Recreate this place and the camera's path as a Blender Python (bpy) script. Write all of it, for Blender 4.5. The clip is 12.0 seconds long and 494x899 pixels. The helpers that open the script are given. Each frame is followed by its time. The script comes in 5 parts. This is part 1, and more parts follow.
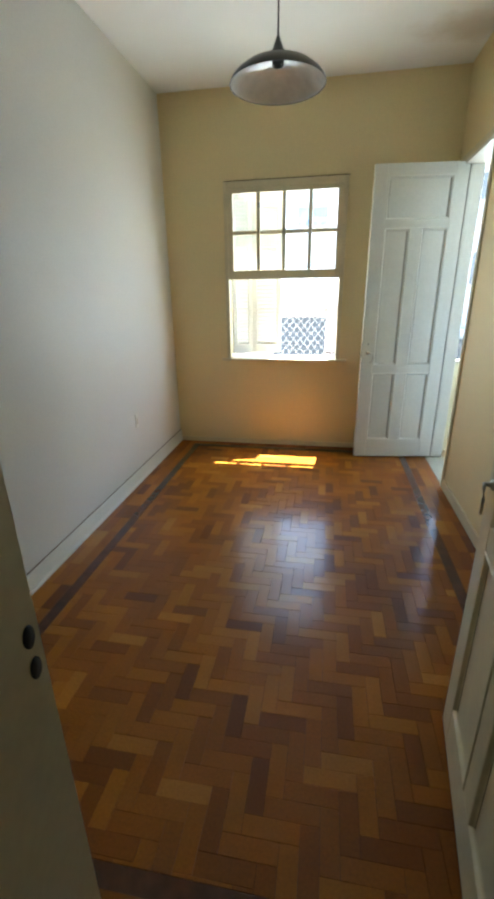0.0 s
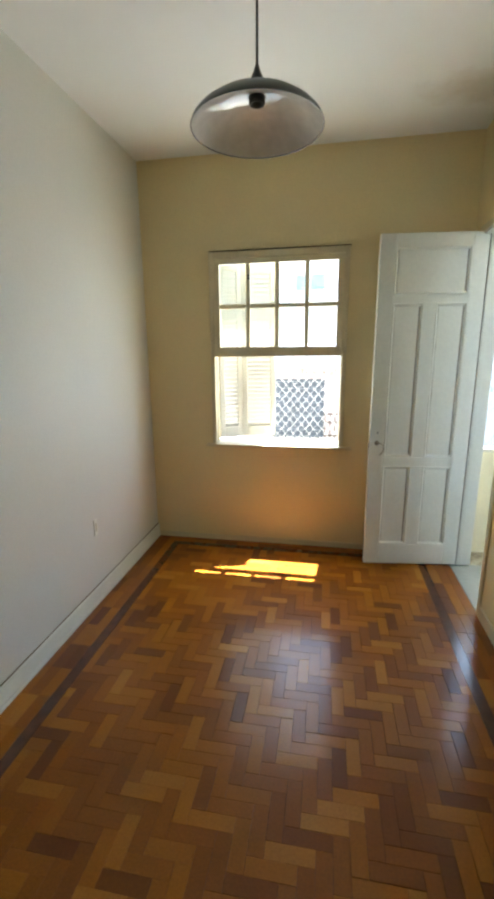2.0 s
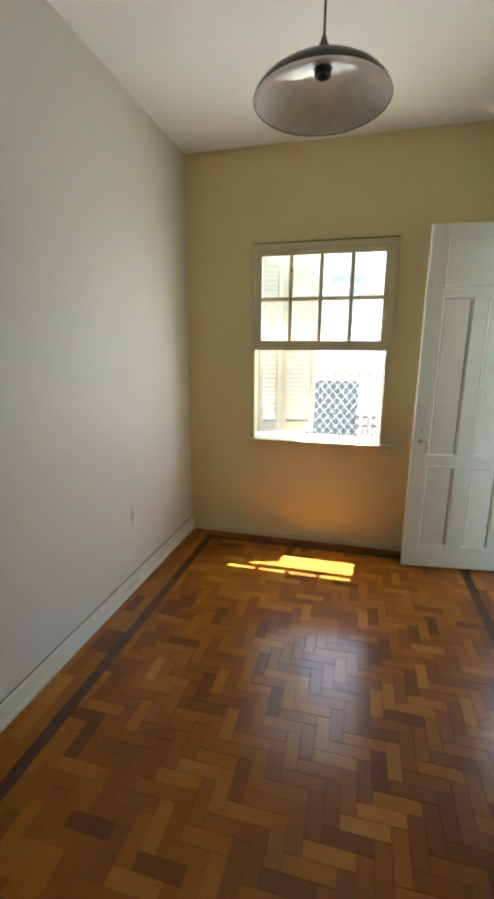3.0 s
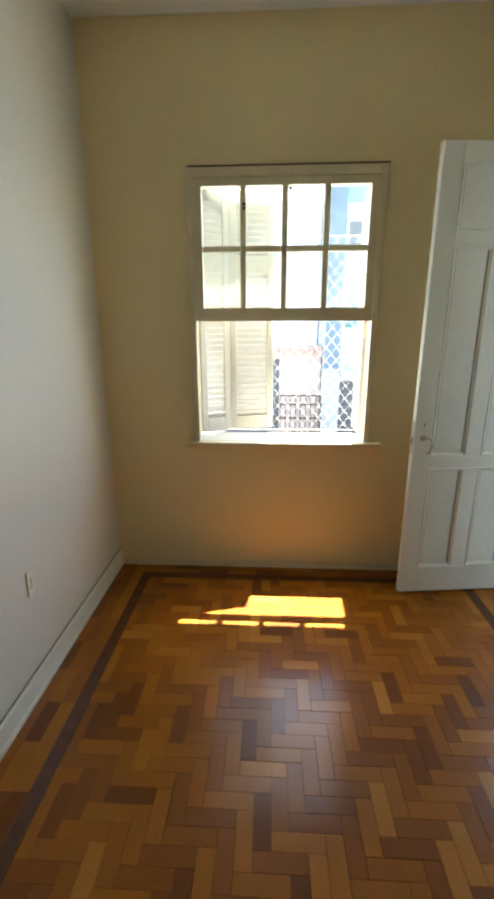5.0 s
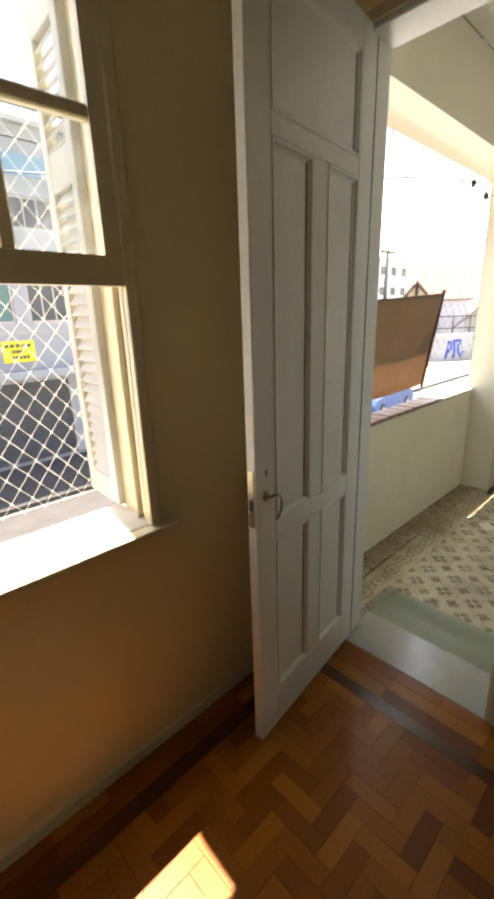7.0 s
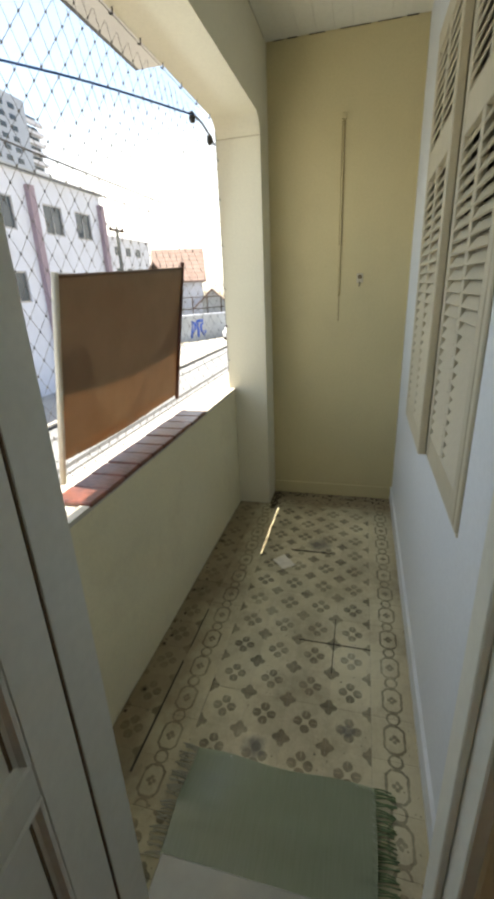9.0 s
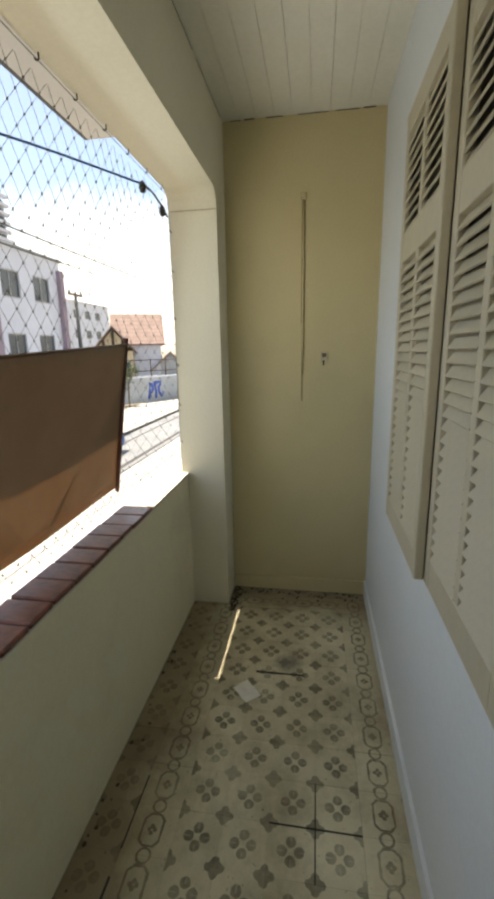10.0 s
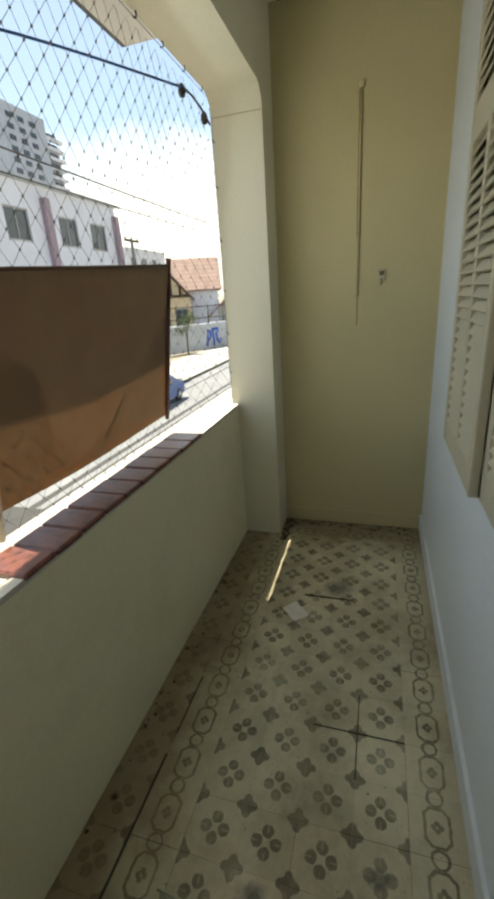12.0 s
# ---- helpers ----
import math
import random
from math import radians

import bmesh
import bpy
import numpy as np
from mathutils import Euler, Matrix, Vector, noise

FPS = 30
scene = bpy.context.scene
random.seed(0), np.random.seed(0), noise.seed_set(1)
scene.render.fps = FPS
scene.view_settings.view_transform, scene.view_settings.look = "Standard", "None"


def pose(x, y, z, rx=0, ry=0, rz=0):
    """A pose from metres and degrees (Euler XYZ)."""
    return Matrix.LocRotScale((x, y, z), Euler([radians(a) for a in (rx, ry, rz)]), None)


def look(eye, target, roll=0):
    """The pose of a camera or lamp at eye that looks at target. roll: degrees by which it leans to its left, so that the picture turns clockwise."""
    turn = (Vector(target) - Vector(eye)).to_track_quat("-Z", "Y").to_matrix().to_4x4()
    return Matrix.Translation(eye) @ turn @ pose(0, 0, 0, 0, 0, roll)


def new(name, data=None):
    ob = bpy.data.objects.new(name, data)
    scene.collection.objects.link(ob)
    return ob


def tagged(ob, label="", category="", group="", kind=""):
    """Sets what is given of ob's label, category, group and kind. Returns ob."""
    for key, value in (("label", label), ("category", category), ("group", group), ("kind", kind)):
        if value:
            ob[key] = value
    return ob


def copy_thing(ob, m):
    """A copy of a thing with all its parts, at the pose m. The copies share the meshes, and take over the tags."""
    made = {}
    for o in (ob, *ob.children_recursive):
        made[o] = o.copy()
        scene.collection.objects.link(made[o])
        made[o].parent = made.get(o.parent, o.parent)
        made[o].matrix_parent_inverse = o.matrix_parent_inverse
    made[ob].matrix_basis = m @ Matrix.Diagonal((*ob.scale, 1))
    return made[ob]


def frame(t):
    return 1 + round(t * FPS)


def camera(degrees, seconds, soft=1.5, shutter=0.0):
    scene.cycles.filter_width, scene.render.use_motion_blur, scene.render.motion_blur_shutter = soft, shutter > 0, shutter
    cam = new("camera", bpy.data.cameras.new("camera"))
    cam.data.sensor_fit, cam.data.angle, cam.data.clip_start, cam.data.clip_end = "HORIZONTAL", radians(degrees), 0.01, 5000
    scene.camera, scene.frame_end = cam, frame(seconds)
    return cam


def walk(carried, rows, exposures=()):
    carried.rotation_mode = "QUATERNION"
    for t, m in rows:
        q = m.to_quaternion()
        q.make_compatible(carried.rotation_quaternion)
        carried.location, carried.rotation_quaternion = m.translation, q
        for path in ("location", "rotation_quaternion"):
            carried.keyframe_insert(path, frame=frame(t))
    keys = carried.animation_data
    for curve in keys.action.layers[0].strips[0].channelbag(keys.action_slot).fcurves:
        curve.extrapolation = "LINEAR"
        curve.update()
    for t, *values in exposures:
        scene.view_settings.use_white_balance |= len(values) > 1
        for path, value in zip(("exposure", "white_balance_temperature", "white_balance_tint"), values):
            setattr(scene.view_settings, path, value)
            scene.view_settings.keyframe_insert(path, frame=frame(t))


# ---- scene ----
cam = camera(59.8, 12.0, soft=4.0)
PATH = [
    (0, (0.117, 0.033, 1.442), (-0.223, 1.878, 0.748), -0.9),
    (0.5, (0.123, 0.305, 1.477), (-0.249, 2.143, 0.782), -1.3),
    (1, (0.123, 0.478, 1.487), (-0.22, 2.344, 0.852), -1.6),
    (1.5, (0.086, 0.651, 1.555), (-0.228, 2.566, 1.071), -0.5),
    (2, (0.096, 0.734, 1.589), (-0.257, 2.649, 1.135), -0.6),
    (2.5, (0.089, 0.747, 1.572), (-0.347, 2.649, 1.135), -0.4),
    (2.7, (0.068, 0.732, 1.553), (-0.436, 2.618, 1.118), 0.2),
    (4.5, (-0.222, 1.193, 1.466), (-0.381, 3.113, 0.929), 1.6),
    (5, (-0.35, 1.571, 1.491), (-0.451, 3.495, 0.953), -0.2),
    (5.5, (-0.525, 1.953, 1.51), (-0.359, 3.873, 0.974), 1.3),
    (6, (-0.549, 2.346, 1.489), (-0.16, 4.24, 0.977), 0.8),
    (6.5, (-0.483, 2.69, 1.477), (0.342, 4.442, 0.979), -0.3),
    (7, (-0.395, 2.986, 1.452), (0.919, 4.372, 0.859), -1.9),
    (7.5, (-0.108, 3.222, 1.444), (1.344, 4.432, 0.791), -5.2),
    (7.7, (-0.005, 3.26, 1.452), (1.502, 4.369, 0.746), -5.6),
    (9.3, (0.803, 3.471, 1.452), (2.646, 3.892, 0.799), -2.0),
    (9.5, (0.884, 3.483, 1.464), (2.747, 3.883, 0.856), -2.0),
    (10, (1.05, 3.527, 1.524), (2.975, 3.836, 1.076), -1.1),
    (10.5, (1.143, 3.518, 1.592), (3.102, 3.794, 1.298), -0.6),
    (11, (1.187, 3.506, 1.507), (3.125, 3.775, 1.092), -0.6),
    (11.5, (1.19, 3.502, 1.464), (3.067, 3.913, 0.911), -1.9),
    (12, (1.066, 3.479, 1.415), (2.862, 4.05, 0.746), -3.9),
]
walk(cam, [(t, look(eye, target, roll)) for t, eye, target, roll in PATH],
     exposures=[(0.0, 3.97, 6250, 4), (1.5, 3.90, 6450, 5), (2.7, 3.80, 6800, 6), (4.3, 3.74, 6350, 5), (5.5, 3.36, 6850, 7), (6.0, 3.02, 6900, 11), (6.5, 2.44, 7400, 13), (7.0, 2.38, 8300, 16),
                (7.7, 2.54, 9300, 20), (9.3, 1.40, 7700, 7), (10.5, 1.22, 8100, 11), (11.5, 1.30, 7900, 7), (12.0, 1.12, 7900, 4)])

# ---------------------------------------------------------------- light
TO_SUN = Vector((0.061, 0.333, 1.0)).normalized()
world = bpy.data.worlds.new("world")
scene.world = world
world.use_nodes = True
wn = world.node_tree.nodes
sky = wn.new("ShaderNodeTexSky")
sky.sky_type = "NISHITA"
sky.sun_disc = False
sky.sun_elevation = math.asin(TO_SUN.z)
sky.sun_rotation = math.atan2(TO_SUN.x, TO_SUN.y)
sky.dust_density = 1.2
wn["Background"].inputs["Strength"].default_value = 0.13
# thin bright clouds, thicker towards the horizon
wl = world.node_tree.links
heading, heights, cloud_noise, cloud_sum, cloud_ramp, cloud, clouded = (wn.new("ShaderNode" + k) for k in ("TexCoord", "SeparateXYZ", "TexNoise", "Math", "ValToRGB", "HueSaturation", "MixRGB"))
cloud_noise.inputs["Scale"].default_value, cloud_noise.inputs["Detail"].default_value, cloud_noise.inputs["Roughness"].default_value = 2.6, 5, 0.5
cloud_sum.operation = "MULTIPLY_ADD"
cloud_sum.inputs[1].default_value = -1.55
cloud_ramp.color_ramp.elements[0].position, cloud_ramp.color_ramp.elements[1].position = 0.0, 0.22
cloud.inputs["Saturation"].default_value, cloud.inputs["Value"].default_value = 0.22, 1.35
for a, b in ((heading.outputs["Generated"], heights.inputs[0]), (heading.outputs["Generated"], cloud_noise.inputs["Vector"]), (heights.outputs["Z"], cloud_sum.inputs[0]), (cloud_noise.outputs["Fac"], cloud_sum.inputs[2]),
             (cloud_sum.outputs[0], cloud_ramp.inputs[0]), (sky.outputs[0], cloud.inputs["Color"]), (cloud_ramp.outputs[0], clouded.inputs[0]), (sky.outputs[0], clouded.inputs[1]),
             (cloud.outputs[0], clouded.inputs[2]), (clouded.outputs[0], wn["Background"].inputs["Color"])):
    wl.new(a, b)
sun_data = bpy.data.lights.new("sun", "SUN")
sun_data.energy, sun_data.angle, sun_data.color = 5.0, radians(0.5), (1.0, 0.98, 0.95)
sun = new("sun", sun_data)
sun.matrix_world = look((0, 0, 30), Vector((0, 0, 30)) - TO_SUN)


def sky_lamp(name, m, width, height, watts):
    """An area lamp added in an opening, on top of the sky's own light."""
    data = bpy.data.lights.new(name, "AREA")
    data.shape, data.size, data.size_y, data.energy, data.color = "RECTANGLE", width, height, watts, (0.64, 0.82, 1.0)
    ob = new(name, data)
    ob.matrix_world = m
    return ob


sky_lamp("sky_fill_in_window", look((-0.28, 4.22, 1.55), (-0.28, 0.0, 1.05)), 0.95, 1.35, 0.9)
sky_lamp("sky_fill_in_balcony_opening", look((2.34, 4.34, 1.58), (2.34, 0.0, 0.9)), 2.1, 1.45, 2.4)


# ---------------------------------------------------------------- materials
class Tree:
    """Short hand for a node material."""

    def __init__(self, name):
        self.mat = bpy.data.materials.new(name)
        self.mat.use_nodes = True
        self.n, self.l = self.mat.node_tree.nodes, self.mat.node_tree.links
        self.bsdf = self.n["Principled BSDF"]
        self.geo = self.n.new("ShaderNodeTexCoord").outputs["Object"]

    def put(self, socket, value):
        if hasattr(value, "is_output"):
            self.l.new(value, socket)
        else:
            socket.default_value = value
        return self

    def math(self, op, a, b=0.0, c=0.0):
        node = self.n.new("ShaderNodeMath")
        node.operation = op
        for s, v in zip(node.inputs, (a, b, c)):
            self.put(s, v)
        return node.outputs[0]

    def noise(self, scale, detail=4.0, rough=0.55, stretch=None, where=None):
        node = self.n.new("ShaderNodeTexNoise")
        node.inputs["Scale"].default_value = scale
        node.inputs["Detail"].default_value = detail
        node.inputs["Roughness"].default_value = rough
        src = where or self.geo
        if stretch:
            m = self.n.new("ShaderNodeMapping")
            m.inputs["Scale"].default_value = stretch
            self.l.new(src, m.inputs["Vector"])
            src = m.outputs[0]
        self.l.new(src, node.inputs["Vector"])
        return node.outputs["Fac"]

    def ramp(self, fac, *stops):
        node = self.n.new("ShaderNodeValToRGB")
        el = node.color_ramp.elements
        while len(el) < len(stops):
            el.new(0.5)
        for e, (p, c) in zip(el, stops):
            e.position = p
            e.color = (*c, 1) if len(c) == 3 else c
        self.l.new(fac, node.inputs[0])
        return node.outputs[0]

    def mix(self, fac, a, b, how="MIX"):
        node = self.n.new("ShaderNodeMixRGB")
        node.blend_type = how
        self.put(node.inputs[0], fac)
        for s, v in ((node.inputs[1], a), (node.inputs[2], b)):
            self.put(s, v if hasattr(v, "is_output") else (*v, 1))
        return node.outputs[0]

    def bump(self, height, strength=0.2, distance=0.01):
        node = self.n.new("ShaderNodeBump")
        node.inputs["Strength"].default_value = strength
        node.inputs["Distance"].default_value = distance
        self.l.new(height, node.inputs["Height"])
        self.l.new(node.outputs[0], self.bsdf.inputs["Normal"])
        return self

    def color(self, c):
        return self.put(self.bsdf.inputs["Base Color"], c if hasattr(c, "is_output") else (*c, 1))

    def gloss(self, rough, metal=0.0, spec=0.5):
        self.put(self.bsdf.inputs["Roughness"], rough)
        self.bsdf.inputs["Metallic"].default_value = metal
        self.bsdf.inputs["Specular IOR Level"].default_value = spec
        return self


def scaled(c, k):
    return tuple(min(1.0, v * k) for v in c)


def painted(name, c, dark=0.86, rough=0.6, size=1.3, grain=60.0, strength=0.12, dirt=None, amount=0.3):
    """Paint on plaster, wood or metal: patches at a large scale, grain at a small one, and dirt in blotches."""
    t = Tree(name)
    col = t.ramp(t.noise(size), (0.3, scaled(c, dark)), (0.7, c))
    col = t.mix(0.12, col, t.ramp(t.noise(grain, 3), (0.35, scaled(c, 0.7)), (0.65, scaled(c, 1.08))))
    if dirt:
        mask = t.math("MULTIPLY", t.ramp(t.noise(2.7, 6, 0.7), (0.52, (0, 0, 0)), (0.75, (1, 1, 1))), amount)
        col = t.mix(mask, col, dirt)
    t.color(col).gloss(rough).bump(t.noise(grain * 1.5, 3), strength, 0.004)
    return t.mat


def plain(name, c, rough=0.5, metal=0.0, vary=0.85, scale=25.0):
    t = Tree(name)
    t.color(t.ramp(t.noise(scale), (0.3, scaled(c, vary)), (0.7, c))).gloss(rough, metal)
    return t.mat


def wood_blocks(name, island):
    """Varnished parquet; every block has its own tone."""
    t = Tree(name)
    if island:
        rnd = t.n.new("ShaderNodeNewGeometry").outputs["Random Per Island"]
    else:
        rnd = t.n.new("ShaderNodeObjectInfo").outputs["Random"]
    tone = t.ramp(rnd, (0.0, (0.15, 0.041, 0.003)), (0.14, (0.235, 0.070, 0.004)), (0.6, (0.31, 0.103, 0.005)), (0.88, (0.375, 0.137, 0.007)), (1.0, (0.44, 0.18, 0.02)))
    pos = t.n.new("ShaderNodeNewGeometry").outputs["Position"]
    grain = t.noise(9.0, 6, 0.65, (12, 12, 2), pos)
    col = t.mix(0.45, tone, t.ramp(grain, (0.3, (0.55, 0.45, 0.36)), (0.7, (1.15, 1.1, 1.0))), "MULTIPLY")
    worn = t.ramp(t.noise(1.6, 5, 0.6, None, pos), (0.4, (0.8, 0.78, 0.75)), (0.65, (1.08, 1.05, 1.0)))
    col = t.mix(0.6, col, worn, "MULTIPLY")
    rough = t.math("MULTIPLY_ADD", t.noise(3.5, 5, 0.6, None, pos), 0.14, 0.10)
    t.color(col).gloss(rough, 0.0, 0.16).bump(t.noise(14, 3, 0.5, None, pos), 0.10, 0.004)
    # a rough coat over the varnish, added to whiten the sunlit patch
    t.bsdf.inputs["Coat Weight"].default_value, t.bsdf.inputs["Coat Roughness"].default_value = 0.30, 0.45
    return t.mat


def printed_tile(name, motif):
    """Cement tile, its motif laid out in the tile's own coordinates."""
    t = Tree(name)
    sep = t.n.new("ShaderNodeSeparateXYZ")
    t.l.new(t.geo, sep.inputs[0])
    pos = t.n.new("ShaderNodeNewGeometry").outputs["Position"]
    x, y = t.math("ABSOLUTE", sep.outputs[0]), t.math("ABSOLUTE", sep.outputs[1])
    wob = t.math("MULTIPLY_ADD", t.noise(55, 3, 0.6, None, pos), 0.010, -0.005)

    def less(a, b):
        return t.math("LESS_THAN", t.math("ADD", a, wob), b)

    def dist(a, b):
        return t.math("SQRT", t.math("ADD", t.math("MULTIPLY", a, a), t.math("MULTIPLY", b, b)))

    a, b = t.math("MAXIMUM", x, y), t.math("MINIMUM", x, y)
    if motif == "rosette":
        lobe = less(t.math("MAXIMUM", dist(t.math("SUBTRACT", a, 0.028), b), t.math("SUBTRACT", t.math("ADD", b, 0.0185), t.math("MULTIPLY", a, 0.85))), 0.0172)
        cx, cy = t.math("SUBTRACT", TILE / 2, x), t.math("SUBTRACT", TILE / 2, y)
        corner = less(t.math("ADD", cx, cy), 0.032)
        cup = less(dist(t.math("SUBTRACT", t.math("MAXIMUM", cx, cy), 0.020), t.math("MINIMUM", cx, cy)), 0.0125)
        vein = t.math("MULTIPLY", less(b, 0.0021), t.math("GREATER_THAN", a, 0.024))
        lobe = t.math("MULTIPLY", lobe, t.math("MULTIPLY_ADD", vein, -0.4, 1.0))
        mask = t.math("MAXIMUM", lobe, t.math("MAXIMUM", corner, cup))
    elif motif == "chain":
        box = t.math("MAXIMUM", t.math("SUBTRACT", x, 0.050), t.math("SUBTRACT", y, 0.034))
        cut = t.math("MULTIPLY", t.math("SUBTRACT", t.math("ADD", x, y), 0.067), 0.72)
        d = t.math("ABSOLUTE", t.math("MAXIMUM", box, cut))
        ring = less(d, 0.0042)
        link = less(t.math("ABSOLUTE", t.math("SUBTRACT", dist(t.math("SUBTRACT", x, TILE / 2), y), 0.022)), 0.0040)
        lobe = less(dist(t.math("SUBTRACT", a, 0.010), b), 0.0075)
        mask = t.math("MAXIMUM", ring, t.math("MAXIMUM", lobe, link))
    else:
        lobe = less(dist(t.math("SUBTRACT", a, 0.020), b), 0.015)
        mask = lobe
    ground = t.ramp(t.noise(5, 5, 0.6, None, pos), (0.3, (0.52, 0.48, 0.335)), (0.7, (0.69, 0.645, 0.465)))
    ink = t.ramp(t.noise(9, 5, 0.6, None, pos), (0.3, (0.135, 0.125, 0.08)), (0.7, (0.23, 0.21, 0.14)))
    fade = t.ramp(t.noise(4.5, 6, 0.7, None, pos), (0.42, (0.95, 0.95, 0.95)), (0.72, (0.35, 0.35, 0.35)))
    col = t.mix(t.math("MULTIPLY", mask, fade), ground, ink)
    grime = t.ramp(t.noise(2.1, 7, 0.72, None, pos), (0.46, (0, 0, 0)), (0.72, (0.75, 0.75, 0.75)))
    col = t.mix(grime, col, (0.17, 0.125, 0.07))
    # browner towards the parapet, the end wall and the house wall, broken by noise
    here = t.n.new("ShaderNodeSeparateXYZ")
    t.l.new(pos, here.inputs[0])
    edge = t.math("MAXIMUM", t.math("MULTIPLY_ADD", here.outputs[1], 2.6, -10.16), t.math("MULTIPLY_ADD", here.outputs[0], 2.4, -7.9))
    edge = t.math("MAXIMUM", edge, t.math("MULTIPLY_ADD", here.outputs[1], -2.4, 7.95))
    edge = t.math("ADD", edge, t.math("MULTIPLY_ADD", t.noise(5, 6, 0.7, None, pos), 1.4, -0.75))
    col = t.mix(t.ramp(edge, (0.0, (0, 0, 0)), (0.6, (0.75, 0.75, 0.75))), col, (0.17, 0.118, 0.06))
    # old blots
    for bx, by, size in ((1.677, 3.746, 0.050), (1.798, 3.433, 0.040), (2.98, 3.64, 0.085)):
        away = dist(t.math("SUBTRACT", here.outputs[0], bx), t.math("SUBTRACT", here.outputs[1], by))
        away = t.math("ADD", away, t.math("MULTIPLY_ADD", t.noise(28, 4, 0.6, None, pos), 0.08, -0.04))
        col = t.mix(t.ramp(t.math("DIVIDE", away, size), (0.3, (0.7, 0.7, 0.7)), (1.0, (0, 0, 0))), col, (0.10, 0.10, 0.10))
    specks = t.ramp(t.noise(70, 2, 0.5, None, pos), (0.70, (0, 0, 0)), (0.76, (0.8, 0.8, 0.8)))
    col = t.mix(specks, col, (0.06, 0.055, 0.04))
    rnd = t.n.new("ShaderNodeObjectInfo").outputs["Random"]
    col = t.mix(0.5, col, t.ramp(rnd, (0.0, (0.82, 0.80, 0.76)), (1.0, (1.05, 1.04, 1.02))), "MULTIPLY")
    t.color(col).gloss(t.math("MULTIPLY_ADD", t.noise(6, 4, 0.6, None, pos), 0.25, 0.38), 0.0, 0.4).bump(t.noise(40, 4, 0.6, None, pos), 0.15, 0.004)
    return t.mat


TILE = 0.157
WALL = painted("cream_wall_paint", (0.825, 0.69, 0.39), 0.94, 0.55, 1.1, 90, 0.10)
WALL_COOL = painted("off_white_wall_paint", (0.71, 0.695, 0.64), 0.94, 0.5, 1.1, 90, 0.10)
WALL_OUT = painted("balcony_wall_paint", (0.62, 0.53, 0.30), 0.90, 0.6, 1.4, 80, 0.15, (0.45, 0.36, 0.20), 0.22)
# beam and parapet: balcony wall paint with their brighter light in the colour
WALL_BEAM = painted("lit_cream_beam_paint", (0.74, 0.70, 0.555), 0.92, 0.6, 1.4, 80, 0.12)
WALL_LOW = painted("lightened_parapet_paint", (0.83, 0.775, 0.56), 0.90, 0.6, 1.4, 80, 0.15, (0.45, 0.37, 0.22), 0.25)
# house wall: the sky's blue light on it is put into the paint
WALL_SKYLIT = painted("skylit_wall_paint", (0.75, 0.79, 0.82), 0.93, 0.55, 1.2, 80, 0.12)


def ceiling_paint():
    """White paint with one brown patch near the balcony wall."""
    t = Tree("ceiling_white")
    c = (0.86, 0.87, 0.86)
    col = t.ramp(t.noise(0.9), (0.3, scaled(c, 0.94)), (0.7, c))
    place = t.n.new("ShaderNodeMapping")
    place.inputs["Location"].default_value, place.inputs["Scale"].default_value = (-0.92 / 0.42, -3.58 / 0.20, 0), (1 / 0.42, 1 / 0.20, 0)
    t.l.new(t.geo, place.inputs["Vector"])
    far = t.n.new("ShaderNodeVectorMath")
    far.operation = "LENGTH"
    t.l.new(place.outputs[0], far.inputs[0])
    spread = t.math("ADD", far.outputs["Value"], t.math("MULTIPLY_ADD", t.noise(6, 5, 0.65), 1.4, -0.7))
    col = t.mix(t.ramp(spread, (0.25, (0.45, 0.45, 0.45)), (1.0, (0, 0, 0))), col, (0.46, 0.37, 0.24))
    t.color(col).gloss(0.7).bump(t.noise(105, 3), 0.08, 0.004)
    return t.mat


CEIL = ceiling_paint()
EAVE = painted("grey_white_eave_paint", (0.52, 0.53, 0.55), 0.88, 0.7, 2.0, 60, 0.12)
WHITE = painted("white_enamel_on_wood", (0.79, 0.785, 0.70), 0.93, 0.32, 3.0, 45, 0.06)
FRAME = painted("cream_enamel_on_wood", (0.74, 0.645, 0.43), 0.88, 0.38, 4.0, 50, 0.10, (0.35, 0.28, 0.17), 0.2)
LOUVRE = painted("beige_shutter_enamel", (0.56, 0.505, 0.375), 0.88, 0.45, 4.0, 60, 0.12, (0.30, 0.25, 0.17), 0.25)
LOUVRE_PALE = painted("pale_shutter_enamel", (0.58, 0.57, 0.53), 0.90, 0.45, 4.0, 60, 0.10)
PARQUET = wood_blocks("varnished_parquet", False)
PARQUET_JOINED = wood_blocks("varnished_parquet_rest", True)
BAND = plain("dark_parquet_band", (0.11, 0.036, 0.012), 0.20, 0, 0.6, 20)
UNLIT_BACK = plain("dark_unlit_inside", (0.10, 0.08, 0.055), 0.8)
# for open joints, and for shade painted into mouldings, grooves and gaps
SEAM = plain("brown_seam_and_shade", (0.16, 0.11, 0.055), 0.8)
SEAM_PALE = plain("tan_dust", (0.36, 0.28, 0.15), 0.8)
SUBFLOOR = plain("brown_joint_filler", (0.10, 0.034, 0.006), 0.5)
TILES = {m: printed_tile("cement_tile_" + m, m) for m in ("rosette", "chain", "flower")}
GROUT = plain("dirty_grout", (0.34, 0.30, 0.22), 0.9)
CASING_LINE = plain("dark_brown_line", (0.10, 0.065, 0.03), 0.9)
